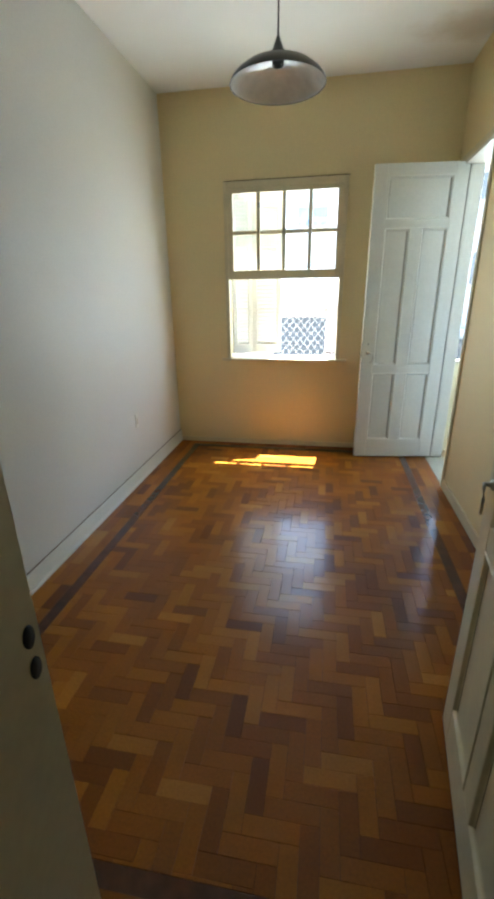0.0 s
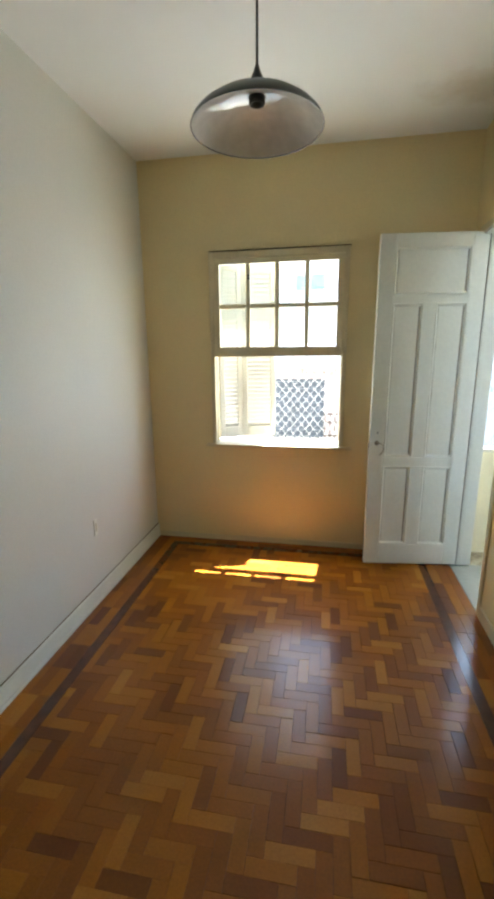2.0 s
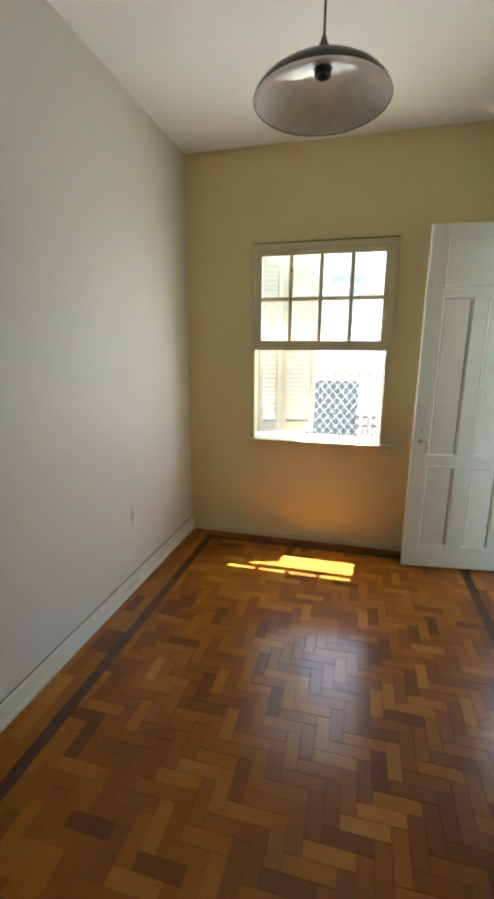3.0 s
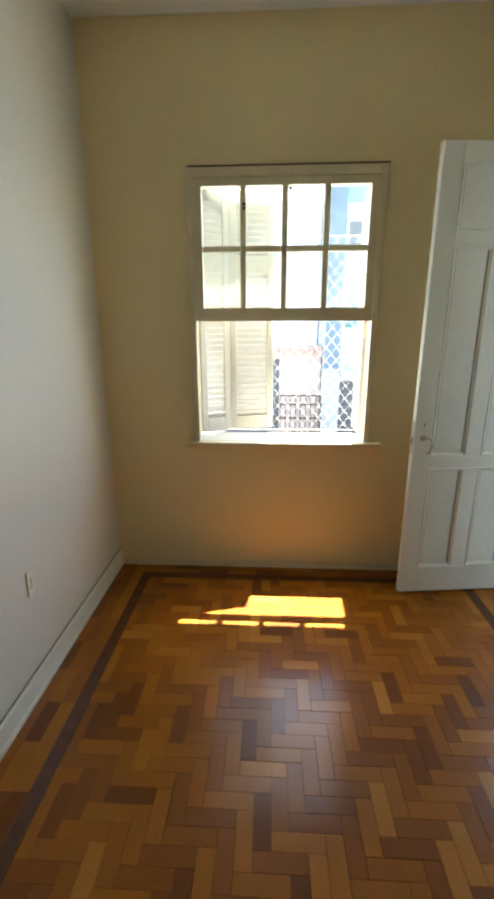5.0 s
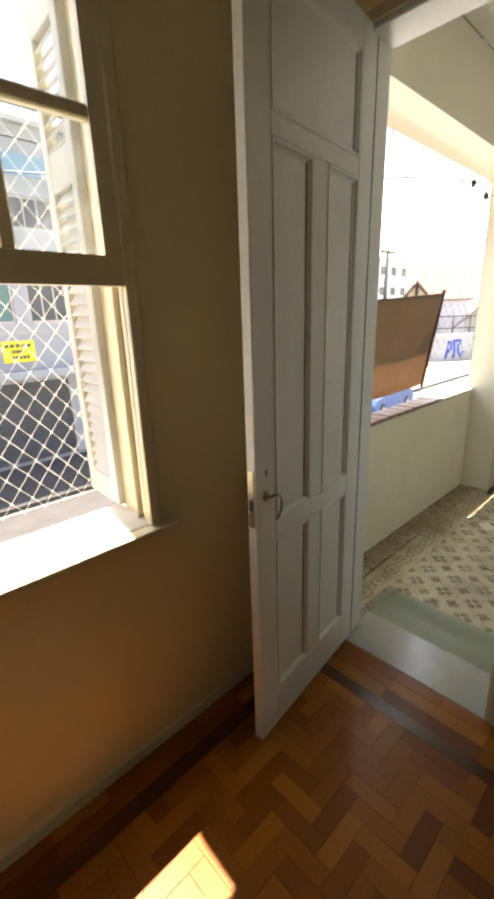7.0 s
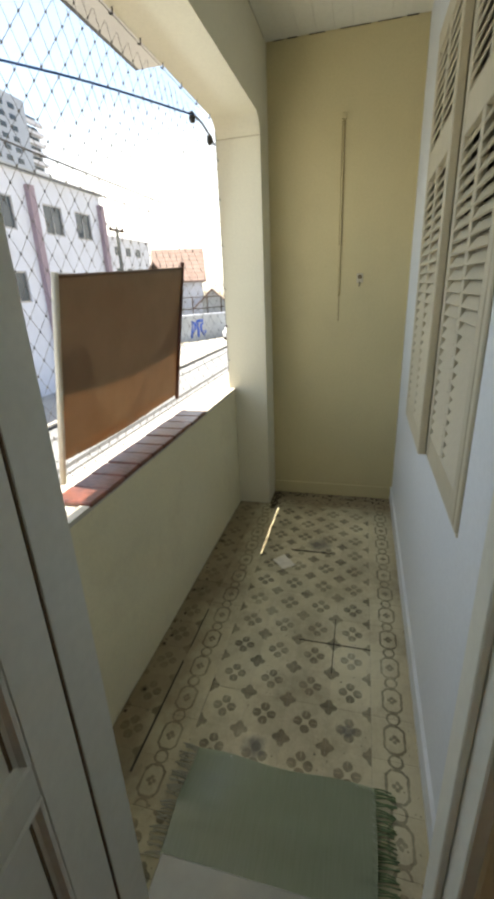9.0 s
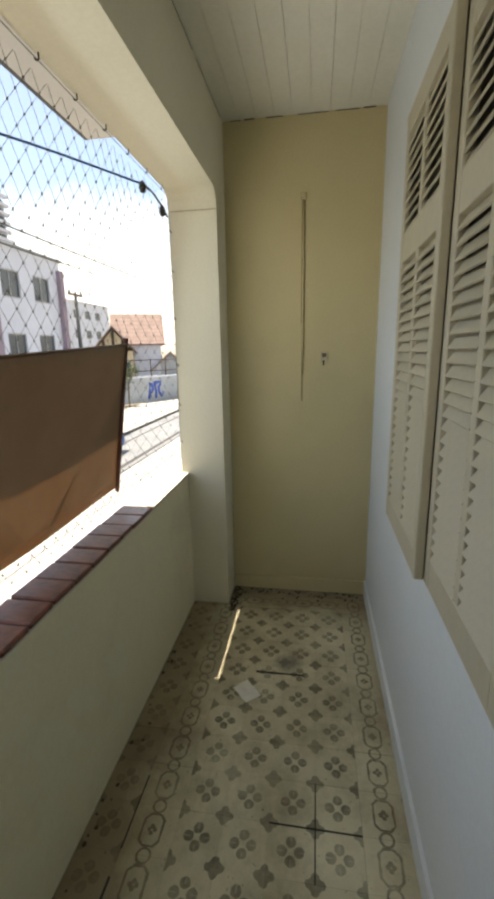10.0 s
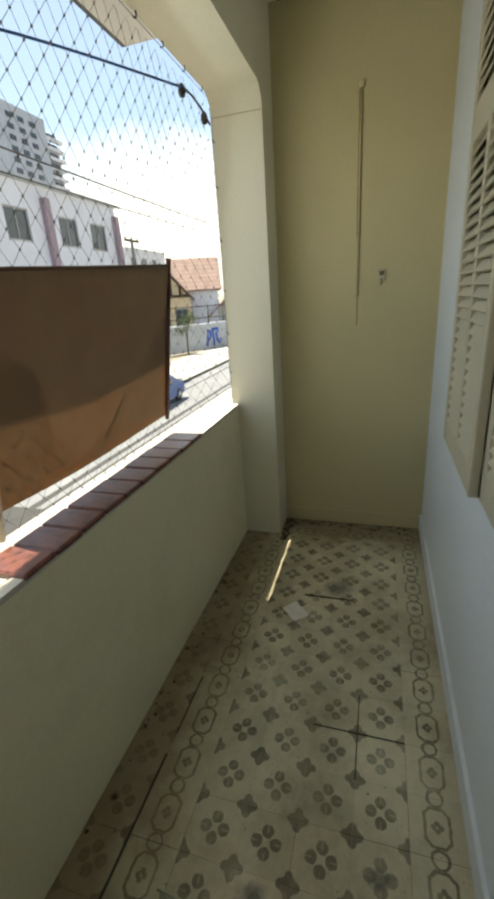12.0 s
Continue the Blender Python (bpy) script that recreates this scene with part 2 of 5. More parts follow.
CRACK = plain("black_crack_dirt", (0.05, 0.042, 0.03), 0.95)
MARBLE = painted("grey_marble", (0.40, 0.41, 0.37), 0.72, 0.14, 4, 30, 0.04, (0.34, 0.33, 0.30), 0.6)
METAL_DARK = plain("dark_metal", (0.035, 0.035, 0.032), 0.4, 0.3)
SHADE_OUT = plain("grey_lamp_enamel", (0.09, 0.09, 0.085), 0.35)
SHADE_IN = plain("white_lamp_enamel", (0.90, 0.89, 0.87), 0.10)
CHROME = plain("worn_nickel", (0.45, 0.40, 0.32), 0.35, 1.0)
BLACK = plain("black_rubber", (0.012, 0.012, 0.012), 0.6)
QUARRY = painted("red_brown_quarry_tile", (0.19, 0.062, 0.042), 0.45, 0.35, 22, 60, 0.3, (0.40, 0.30, 0.25), 0.5)
CEMENT = painted("pale_cement", (0.66, 0.62, 0.54), 0.75, 0.85, 3, 50, 0.4, (0.33, 0.29, 0.23), 0.4)
NET_GREY = plain("weathered_nylon_cord", (0.14, 0.14, 0.14), 0.6)
NET_WHITE = plain("white_nylon_cord", (0.75, 0.75, 0.72), 0.5)
PAPER = plain("dusty_paper", (0.80, 0.78, 0.70), 0.8)


def glass_material():
    m = bpy.data.materials.new("window_glass")
    m.use_nodes = True
    n, l = m.node_tree.nodes, m.node_tree.links
    n.clear()
    out, mix, clear, shine = (n.new("ShaderNode" + k) for k in ("OutputMaterial", "MixShader", "BsdfTransparent", "BsdfGlossy"))
    clear.inputs[0].default_value = (0.93, 0.96, 0.95, 1)
    shine.inputs["Roughness"].default_value = 0.04
    mix.inputs[0].default_value = 0.06
    # a film of dust with small specks
    coord, dust, ramp, haze, over = (n.new("ShaderNode" + k) for k in ("TexCoord", "TexNoise", "ValToRGB", "BsdfTranslucent", "MixShader"))
    dust.inputs["Scale"].default_value, dust.inputs["Detail"].default_value = 22, 6
    ramp.color_ramp.elements[0].position, ramp.color_ramp.elements[0].color = 0.40, (0.01, 0.01, 0.01, 1)
    ramp.color_ramp.elements[1].position, ramp.color_ramp.elements[1].color = 0.75, (0.06, 0.06, 0.06, 1)
    haze.inputs[0].default_value = (0.8, 0.84, 0.88, 1)
    l.new(coord.outputs["Object"], dust.inputs["Vector"]), l.new(dust.outputs["Fac"], ramp.inputs[0]), l.new(ramp.outputs[0], over.inputs[0])
    l.new(clear.outputs[0], mix.inputs[1]), l.new(shine.outputs[0], mix.inputs[2])
    l.new(mix.outputs[0], over.inputs[1]), l.new(haze.outputs[0], over.inputs[2]), l.new(over.outputs[0], out.inputs[0])
    return m


GLASS = glass_material()


def banner_material():
    """Brown cloth that lets the sun glow through."""
    t = Tree("brown_banner_cloth")
    c = t.ramp(t.noise(6, 5, 0.6), (0.3, (0.125, 0.122, 0.092)), (0.7, (0.16, 0.156, 0.12)))
    t.color(c).gloss(0.7)
    tr = t.n.new("ShaderNodeBsdfTranslucent")
    tr.inputs[0].default_value = (0.95, 0.31, 0.065, 1)
    mix = t.n.new("ShaderNodeMixShader")
    mix.inputs[0].default_value = 0.062
    out = t.n["Material Output"]
    t.l.new(t.bsdf.outputs[0], mix.inputs[1]), t.l.new(tr.outputs[0], mix.inputs[2]), t.l.new(mix.outputs[0], out.inputs[0])
    return t.mat


BANNER = banner_material()


# ---------------------------------------------------------------- building blocks
def box(bm, x0, x1, y0, y1, z0, z1, m=None):
    """A box between two corners, put through the matrix m."""
    vs = [Vector((x, y, z)) for z in (z0, z1) for y in (y0, y1) for x in (x0, x1)]
    vs = [bm.verts.new(m @ v if m else v) for v in vs]
    for f in ((0, 2, 3, 1), (4, 5, 7, 6), (0, 1, 5, 4), (2, 6, 7, 3), (0, 4, 6, 2), (1, 3, 7, 5)):
        bm.faces.new([vs[i] for i in f])
    return vs


def soft_box(x0, x1, y0, y1, z0, z1, r=0.004, m=None, segments=1):
    bm = bmesh.new()
    box(bm, x0, x1, y0, y1, z0, z1)
    bmesh.ops.bevel(bm, geom=list(bm.edges), offset=r, segments=segments, affect="EDGES", profile=0.6)
    if m:
        bm.transform(m)
    return bm


def boxes(*specs):
    bm = bmesh.new()
    for s in specs:
        box(bm, *s)
    return bm


def lathe(profile, steps=32, centre=(0, 0, 0), capped=True):
    """Turn a list of (radius, height) about the upright axis."""
    bm = bmesh.new()
    rings = []
    for r, z in profile:
        rings.append([bm.verts.new((centre[0] + r * math.cos(a), centre[1] + r * math.sin(a), centre[2] + z)) for a in (2 * math.pi * i / steps for i in range(steps))])
    for p, q in zip(rings, rings[1:]):
        for i in range(steps):
            bm.faces.new((p[i], p[(i + 1) % steps], q[(i + 1) % steps], q[i]))
    for ring, flip in ((rings[0], True), (rings[-1], False)) if capped else ():
        if (ring[0].co - ring[1].co).length > 1e-5:
            bm.faces.new(ring[::-1] if flip else ring)
    for f in bm.faces:
        f.smooth = True
    return bm


def tube(bm, points, r, sides=6):
    """A round bar along a line of points."""
    points = [Vector(p) for p in points]
    rings = []
    for i, p in enumerate(points):
        d = (points[min(i + 1, len(points) - 1)] - points[max(i - 1, 0)]).normalized()
        side = d.cross(Vector((0, 0, 1)) if abs(d.z) < 0.9 else Vector((1, 0, 0))).normalized()
        up = side.cross(d)
        rings.append([bm.verts.new(p + r * (math.cos(a) * side + math.sin(a) * up)) for a in (2 * math.pi * k / sides for k in range(sides))])
    for p, q in zip(rings, rings[1:]):
        for k in range(sides):
            f = bm.faces.new((p[k], p[(k + 1) % sides], q[(k + 1) % sides], q[k]))
            f.smooth = True
    bm.faces.new(rings[0][::-1]), bm.faces.new(rings[-1])
    return bm


def tubes(points, r, sides=6):
    return tube(bmesh.new(), points, r, sides)


def mesh_of(name, bm, material):
    me = bpy.data.meshes.new(name)
    bmesh.ops.recalc_face_normals(bm, faces=list(bm.faces))
    bm.to_mesh(me)
    bm.free()
    me.materials.append(material)
    return me


def part(name, bm, material, parent, label="", m=None):
    ob = new(name, mesh_of(name, bm, material))
    ob.parent = parent
    if m:
        ob.matrix_local = m
    return tagged(ob, label)


def thing(name, label, category, kind="", group="", m=None):
    ob = new(name)
    ob.empty_display_size = 0.1
    if m:
        ob.matrix_world = m
    return tagged(ob, label, category, group, kind)


def solid(name, bm, material, label, category, kind="", group="", m=None):
    ob = new(name, mesh_of(name, bm, material))
    if m:
        ob.matrix_world = m
    return tagged(ob, label, category, group, kind)


def structure(name, bm, material, label, category):
    return solid(name, bm, material, label, category, "structure")


# ---------------------------------------------------------------- the room's shell
XL, XR, YS, YN, H = -1.32, 1.05, 0.45, 4.07, 2.935
YO = 4.24              # outer face of the window wall
XB, XE = 1.18, 3.70    # balcony, from the room's outer face to its end wall
YB, YP, YF = 3.18, 4.28, 4.315   # balcony's house wall, parapet's inner face, its outer face
ZB, HB = -0.06, 2.75
WX0, WX1, WZ0, WZ1 = -0.79, 0.232, 0.83, 2.27    # window opening
DY0, DY1, DZ = 3.265, 3.915, 2.30                # balcony door
SX0, SX1, SZ0, SZ1 = 1.735, 2.865, 0.83, 2.33       # shuttered window on the balcony
EX0, EX1 = -0.285, 0.50                           # entry door

structure("wall_west", boxes((XL - 0.2, XL, -2.2, YO, -0.2, H)), WALL_COOL, "off-white painted plaster wall of the empty room", "wall")
structure("wall_north", boxes((XL, WX0, YN, YO, -0.2, H), (WX1, XB, YN, YO, -0.2, H), (WX0, WX1, YN, YO, -0.2, WZ0), (WX0, WX1, YN, YO, WZ1, H)),
          WALL, "cream painted plaster wall with the sash window", "wall")
structure("wall_east", boxes((XR, XB, YS, DY0, -0.2, H), (XR, XB, DY1, YN, -0.2, H), (XR, XB, DY0, DY1, DZ, H), (XR, XB, DY0, DY1, -0.2, -0.02)),
          WALL, "cream painted plaster wall with the balcony doorway", "wall")
structure("wall_south", boxes((XL, EX0, YS - 0.16, YS, -0.2, H), (EX1, XR, YS - 0.16, YS, -0.2, H), (EX0, EX1, YS - 0.16, YS, 2.30, H)),
          WALL, "cream painted plaster wall with the entry doorway", "wall")
# unseen hall, closed with plain added walls so that it stays dark
structure("wall_hall_east", boxes((XR, XB, -2.2, YS, -0.2, H)), WALL, "plain cream wall added round the unseen hall", "wall")
structure("wall_hall_south", boxes((XL - 0.2, XB, -2.4, -2.2, -0.2, H)), WALL, "plain cream wall added to close the unseen hall", "wall")
structure("ceiling_room", boxes((XL - 0.2, XB, -2.4, YO, H, H + 0.15)), CEIL, "white painted ceiling with a faint brown patch", "ceiling")
floor_room = structure("floor_room", boxes((XL, XR, -2.2, YN, -0.2, -0.010)), SUBFLOOR, "varnished wooden parquet floor laid in herringbone", "floor")

# skirting boards
structure("baseboard_west", boxes((XL, XL + 0.014, YS, YN, 0, 0.100), (XL, XL + 0.020, YS, YN, 0, 0.022), (XL, XL + 0.008, YS, YN, 0.1, 0.110)), WHITE, "white painted wooden skirting board", "baseboard")
structure("baseboard_seam", boxes((XL, XL + 0.0070, YS, YN, 0.1102, 0.1122)), SEAM, "thin dark seam above the skirting board", "trim")
structure("baseboard_north", boxes((XL + 0.02, XR, YN - 0.010, YN, 0, 0.042)), FRAME, "low cream painted skirting board", "baseboard")
structure("baseboard_east", boxes((XR - 0.012, XR, YS, DY0 - 0.037, 0, 0.075)), FRAME, "cream painted skirting board", "baseboard")
structure("threshold", soft_box(XR - 0.004, 1.292, DY0, DY1, -0.058, 0.004, 0.004), MARBLE, "worn grey marble threshold of the balcony door", "threshold")

# ---------------------------------------------------------------- the balcony's shell
structure("wall_balcony_house", boxes((XB, XE + 0.2, YB - 0.2, YB - 0.09, -0.3, HB), (XB, SX0, YB - 0.09, YB, -0.3, HB), (SX1, XE, YB - 0.09, YB, -0.3, HB),
                                       (SX0, SX1, YB - 0.09, YB, -0.3, SZ0), (SX0, SX1, YB - 0.09, YB, SZ1, HB)), WALL_SKYLIT, "house wall of the balcony with skylight's blue in its paint", "wall")
structure("wall_balcony_end", boxes((XE, XE + 0.2, YB, YF, -0.3, HB)), WALL_OUT, "cream end wall of the balcony with faint stains", "wall")
structure("wall_balcony_back", boxes((XB, XB + 0.012, DY1 + 0.05, 4.055, ZB, HB), (XB, XB + 0.012, YB, DY1 + 0.05, DZ + 0.05, HB)), WALL_OUT, "cream balcony face of the room wall", "wall")
floor_balcony = structure("floor_balcony", boxes((XB, XE, YB, YP, -0.35, ZB - 0.008)), GROUT, "old patterned cement tile floor of the balcony", "floor")
structure("parapet", boxes((XB, XE, YP, 4.42, -0.35, 0.790)), WALL_LOW, "cream painted balcony parapet", "parapet")


def beam_and_pillars():
    """The frame round the balcony's opening, its upper corners rounded."""
    bm = bmesh.new()
    x0, x1, y0, y1, z0, z1, r = XB + 0.02, 3.475, 4.055, YF, 0.790, 2.345, 0.09
    line = [(XB, z0), (XB, HB), (XE, HB), (XE, z0), (x1, z0)]
    line += [(x1 - r + r * math.cos(a), z1 - r + r * math.sin(a)) for a in (math.pi / 2 * k / 7 for k in range(8))]
    line += [(x0 + r - r * math.sin(a), z1 - r + r * math.cos(a)) for a in (math.pi / 2 * k / 7 for k in range(8))]
    line += [(x0, z0)]
    face = bm.faces.new([bm.verts.new((x, y0, z)) for x, z in line])
    made = bmesh.ops.extrude_face_region(bm, geom=[face])
    for v in made["geom"]:
        if isinstance(v, bmesh.types.BMVert):
            v.co.y = y1
    bmesh.ops.triangulate(bm, faces=[f for f in bm.faces if len(f.verts) > 4])
    box(bm, x1, XE, y0, YP, ZB - 0.01, z0)
    return bm


structure("baseboard_balcony", boxes((XB + 0.02, XE, YB, YB + 0.012, ZB, 0.035)), WALL_SKYLIT, "low pale skirting of the balcony", "baseboard")
structure("balcony_beam", beam_and_pillars(), WALL_BEAM, "cream pillars and beam round the balcony opening", "beam")


def plank_ceiling():
    bm = bmesh.new()
    w, y = 0.098, YB
    while y < 4.055:
        box(bm, XB, XE, y + 0.0007, min(y + w - 0.0007, 4.055), HB, HB + 0.02)
        box(bm, XB, XE, y + w - 0.009, min(y + w - 0.004, 4.055), HB - 0.0012, HB)
        y += w
    box(bm, XB - 0.05, XE + 0.2, YB - 0.2, YF, HB + 0.02, HB + 0.15)
    return bm


structure("ceiling_balcony", plank_ceiling(), WHITE, "white painted tongue-and-groove board ceiling", "ceiling")
structure("eave", boxes((XB - 0.1, 3.0, YF, 4.936, 2.775, 2.87), (3.0, 3.80, YF, 4.895, 2.775, 2.87)), EAVE, "pale eave slab over the balcony", "eave")

structure("eave_edge", boxes((XB - 0.1, 3.0, 4.936, 4.961, 2.775, 2.875), (3.0, 3.80, 4.895, 4.92, 2.775, 2.875)), METAL_DARK, "dark metal drip edge of the eave", "eave")
structure("baseboard_balcony_end", boxes((XE - 0.012, XE, YB + 0.012, 4.055, ZB, 0.030)), WALL_OUT, "low cream skirting of the end wall", "baseboard")
cracks_high = bmesh.new()
crack_rng = random.Random(8)
y = YB + 0.06
while y < 3.96:
    w = crack_rng.uniform(0.03, 0.16)
    box(cracks_high, XE - crack_rng.uniform(0.002, 0.007), XE, y, y + w, HB - 0.0035, HB)
    y += w + crack_rng.uniform(0.01, 0.12)
structure("ceiling_crack", cracks_high, CRACK, "dark open joint between ceiling boards and end wall", "crack")


structure("pillar_joint", boxes((3.4738, 3.475, 4.056, 4.312, 2.2515, 2.2545)), SEAM_PALE, "fine paint joint between pillar and beam", "joint")
structure("beam_joint", boxes((XB + 0.05, 2.35, 4.0535, 4.055, HB - 0.006, HB - 0.001), (2.42, 3.1, 4.0538, 4.055, HB - 0.005, HB - 0.001), (3.16, 3.64, 4.054, 4.055, HB - 0.004, HB - 0.001)), SEAM, "dark open joint between beam and ceiling boards", "joint")


# ---------------------------------------------------------------- doors
def panel_door(name, label, width, height, m, handle_in, rows, paint):
    """A framed and panelled leaf, hinged at its origin and lying along +x; its faces look along -y and +y."""
    d = thing(name, label, "door", "structure", "", m)
    th, st = 0.034, 0.097
    rails = [(0.0, rows[0][0])] + [(a[1], b[0]) for a, b in zip(rows, rows[1:])] + [(rows[-1][1], height)]
    for x0 in (0.0, width - st):
        part("stile", soft_box(x0, x0 + st, -th / 2, th / 2, 0, height, 0.003), paint, d)
    for z0, z1 in rails:
        part("rail", soft_box(st, width - st, -th / 2 + 0.0005, th / 2 - 0.0005, z0, z1, 0.002), paint, d)
    for z0, z1, cols in rows:
        mw = 0.078
        if cols == 2:
            part("mullion", soft_box(width / 2 - mw / 2, width / 2 + mw / 2, -th / 2 + 0.0005, th / 2 - 0.0005, z0, z1, 0.002), paint, d)
            spans = [(st, width / 2 - mw / 2), (width / 2 + mw / 2, width - st)]
        else:
            spans = [(st, width - st)]
        for a, b in spans:
            p = part("panel", soft_box(a, b, -0.006, 0.006, z0, z1, 0.002), paint, d)
            for s in (-1, 1):
                # moulding round the panel: four sloped strips
                bm = bmesh.new()
                ring = []
                for inset, depth in ((0.0, th / 2 - 0.001), (0.004, th / 2 + 0.0025), (0.010, th / 2 + 0.0015), (0.015, th / 2 - 0.007), (0.021, 0.0065)):
                    ring.append([bm.verts.new((x, s * depth, z)) for x, z in ((a + inset, z0 + inset), (b - inset, z0 + inset), (b - inset, z1 - inset), (a + inset, z1 - inset))])
                for p0, p1 in zip(ring, ring[1:]):
                    for k in range(4):
                        bm.faces.new((p0[k], p0[(k + 1) % 4], p1[(k + 1) % 4], p1[k]))
                part("moulding", bm, paint, d)
            # brown strips painted as shade, wider on the side away from the light
            for s in (-1, 1):
                y0, y1 = (0.0055, 0.0068) if s > 0 else (-0.0068, -0.0055)
                part("seam", boxes((a + 0.019, a + 0.0265, y0, y1, z0 + 0.02, z1 - 0.02), (b - 0.0225, b - 0.0195, y0, y1, z0 + 0.02, z1 - 0.02)), SEAM, d, "brown strip painted as shade along the moulding")
    # the hinge gap's shade, painted as a solid dark strip
    part("hinge_gap", boxes((-0.004, -0.0005, -0.012, th / 2 + 0.001, 0.002, height - 0.002)), SEAM, d, "dark strip painted as the shade along the hinges")
    # lock plate on the edge, lever with rosettes on both faces
    x = width
    part("lock_plate", soft_box(x - 0.001, x + 0.003, -0.010, 0.010, handle_in - 0.09, handle_in + 0.09, 0.001), CHROME, d, "worn metal lock plate")
    part("latch_hole", boxes((x + 0.0025, x + 0.0045, -0.007, 0.007, handle_in - 0.035, handle_in - 0.002)), BLACK, d)
    for s in (-1, 1):
        y = s * th / 2
        rose = lathe([(0.0, 0.0), (0.017, 0.0), (0.015, 0.004), (0.007, 0.008), (0.006, 0.020), (0.0, 0.020)], 18)
        rose.transform(pose(x - 0.050, y, handle_in, -90 * s, 0, 0))
        part("rose", rose, CHROME, d, "tarnished round handle rose")
        part("keyhole", boxes((x - 0.052, x - 0.047, min(y, y + s * 0.0012), max(y, y + s * 0.0012), handle_in + 0.062, handle_in + 0.080)), BLACK, d)
        bow = [(-0.050, 0.016, 0.0), (-0.060, 0.026, 0.006), (-0.080, 0.028, -0.004), (-0.091, 0.028, -0.026), (-0.089, 0.027, -0.052), (-0.078, 0.025, -0.072), (-0.068, 0.022, -0.080)]
        part("bow_handle", tubes([(x + u, y + s * v, handle_in + w) for u, v, w in bow], 0.0042, 8), CHROME, d, "thin tarnished curved handle")
    return d


LEAF_ROWS = [(0.155, 0.755, 2), (0.82, 1.86, 2), (1.91, 2.205, 1)]
leaf_turn = math.degrees(math.atan2(3.822 - 3.897, 0.41 - 1.062))
LEAF_W = 0.675
panel_door("door_1", "open white panelled wooden door leaf to the balcony", LEAF_W, 2.285, pose(0.41 + 0.9934 * LEAF_W, 3.822 + 0.1143 * LEAF_W, 0.012, 0, 0, leaf_turn), 0.925, LEAF_ROWS, WHITE)
entry_turn = math.degrees(math.atan2(1.238 - 0.47, 0.605 - 0.500))
panel_door("door_2", "open cream panelled wooden entry door leaf with curved handle", 0.775, 2.285, pose(0.497, 0.462, 0.012, 0, 0, entry_turn), 0.93, LEAF_ROWS, FRAME)

# door frames: lining through the wall and flat casing round it
lin = 0.022
dl = thing("door_frame_1", "white painted frame of the balcony doorway", "door frame", "structure")
part("jamb", soft_box(XR - 0.006, XB + 0.006, DY1 - lin, DY1, 0.005, DZ, 0.003), WHITE, dl)
part("jamb", soft_box(XR - 0.006, XB + 0.006, DY0, DY0 + lin, 0.005, DZ, 0.003), WHITE, dl)
part("head", soft_box(XR - 0.006, XB + 0.006, DY0 + lin, DY1 - lin, DZ - lin, DZ, 0.003), WHITE, dl)
part("stop", soft_box(XR + 0.045, XR + 0.075, DY0 + lin, DY0 + lin + 0.012, 0.005, DZ - lin, 0.002), WHITE, dl)
part("stop", soft_box(XR + 0.045, XR + 0.075, DY1 - lin - 0.004, DY1 - lin, 0.005, DZ - lin, 0.001), WHITE, dl)
for y0, y1 in ((DY0 - 0.035, DY0 + 0.004), (DY1 - 0.004, DY1 + 0.035)):
    part("casing", soft_box(XR - 0.012, XR, y0, y1, 0.0, DZ + 0.035, 0.003), FRAME, dl)
part("casing", soft_box(XR - 0.012, XR, DY0 + 0.004, DY1 - 0.004, DZ - 0.004, DZ + 0.035, 0.003), FRAME, dl)

de = thing("door_frame_2", "cream painted frame of the entry doorway", "door frame", "structure")
part("jamb", soft_box(EX0 - 0.002, EX0 + lin, YS - 0.165, YS + 0.006, 0, 2.30, 0.003), FRAME, de)
part("jamb", soft_box(EX1 - lin, EX1 + 0.002, YS - 0.165, YS - 0.01, 0, 2.30, 0.003), FRAME, de)
part("head", soft_box(EX0 + lin, EX1 - lin, YS - 0.165, YS + 0.006, 2.278, 2.30, 0.003), FRAME, de)
for z in (0.950, 1.004):
    oval = lathe([(0.0, 0.0), (0.011, 0.0), (0.011, 0.0016), (0.0, 0.0016)], 16)
    oval.transform(pose(EX0 + lin, YS - 0.018, z, 0, 90, 0) @ Matrix.Diagonal((1.7, 1, 1, 1)))
    part("strike_hole", oval, BLACK, de, "dark worn hole of the strike plate")



# ---------------------------------------------------------------- window
win = thing("window_1", "cream sash window with eight panes, lower half open", "window", "structure")
fy0, fy1 = YN - 0.024, YO
part("casing", soft_box(WX0 - 0.002, WX0 + 0.030, fy0, YN, WZ0 + 0.02, WZ1 + 0.02, 0.003), FRAME, win)
part("casing", soft_box(WX1 - 0.030, WX1 + 0.004, fy0, YN, WZ0 + 0.02, WZ1 + 0.02, 0.003), FRAME, win)
part("casing", soft_box(WX0 + 0.030, WX1 - 0.030, fy0, YN, WZ1 - 0.028, WZ1 + 0.02, 0.003), FRAME, win)
part("drip_strip", soft_box(WX0 + 0.004, WX1 + 0.008, fy0 - 0.006, YN, WZ1 + 0.02, WZ1 + 0.0238, 0.001), CASING_LINE, win, "thin dark brown line above the casing")
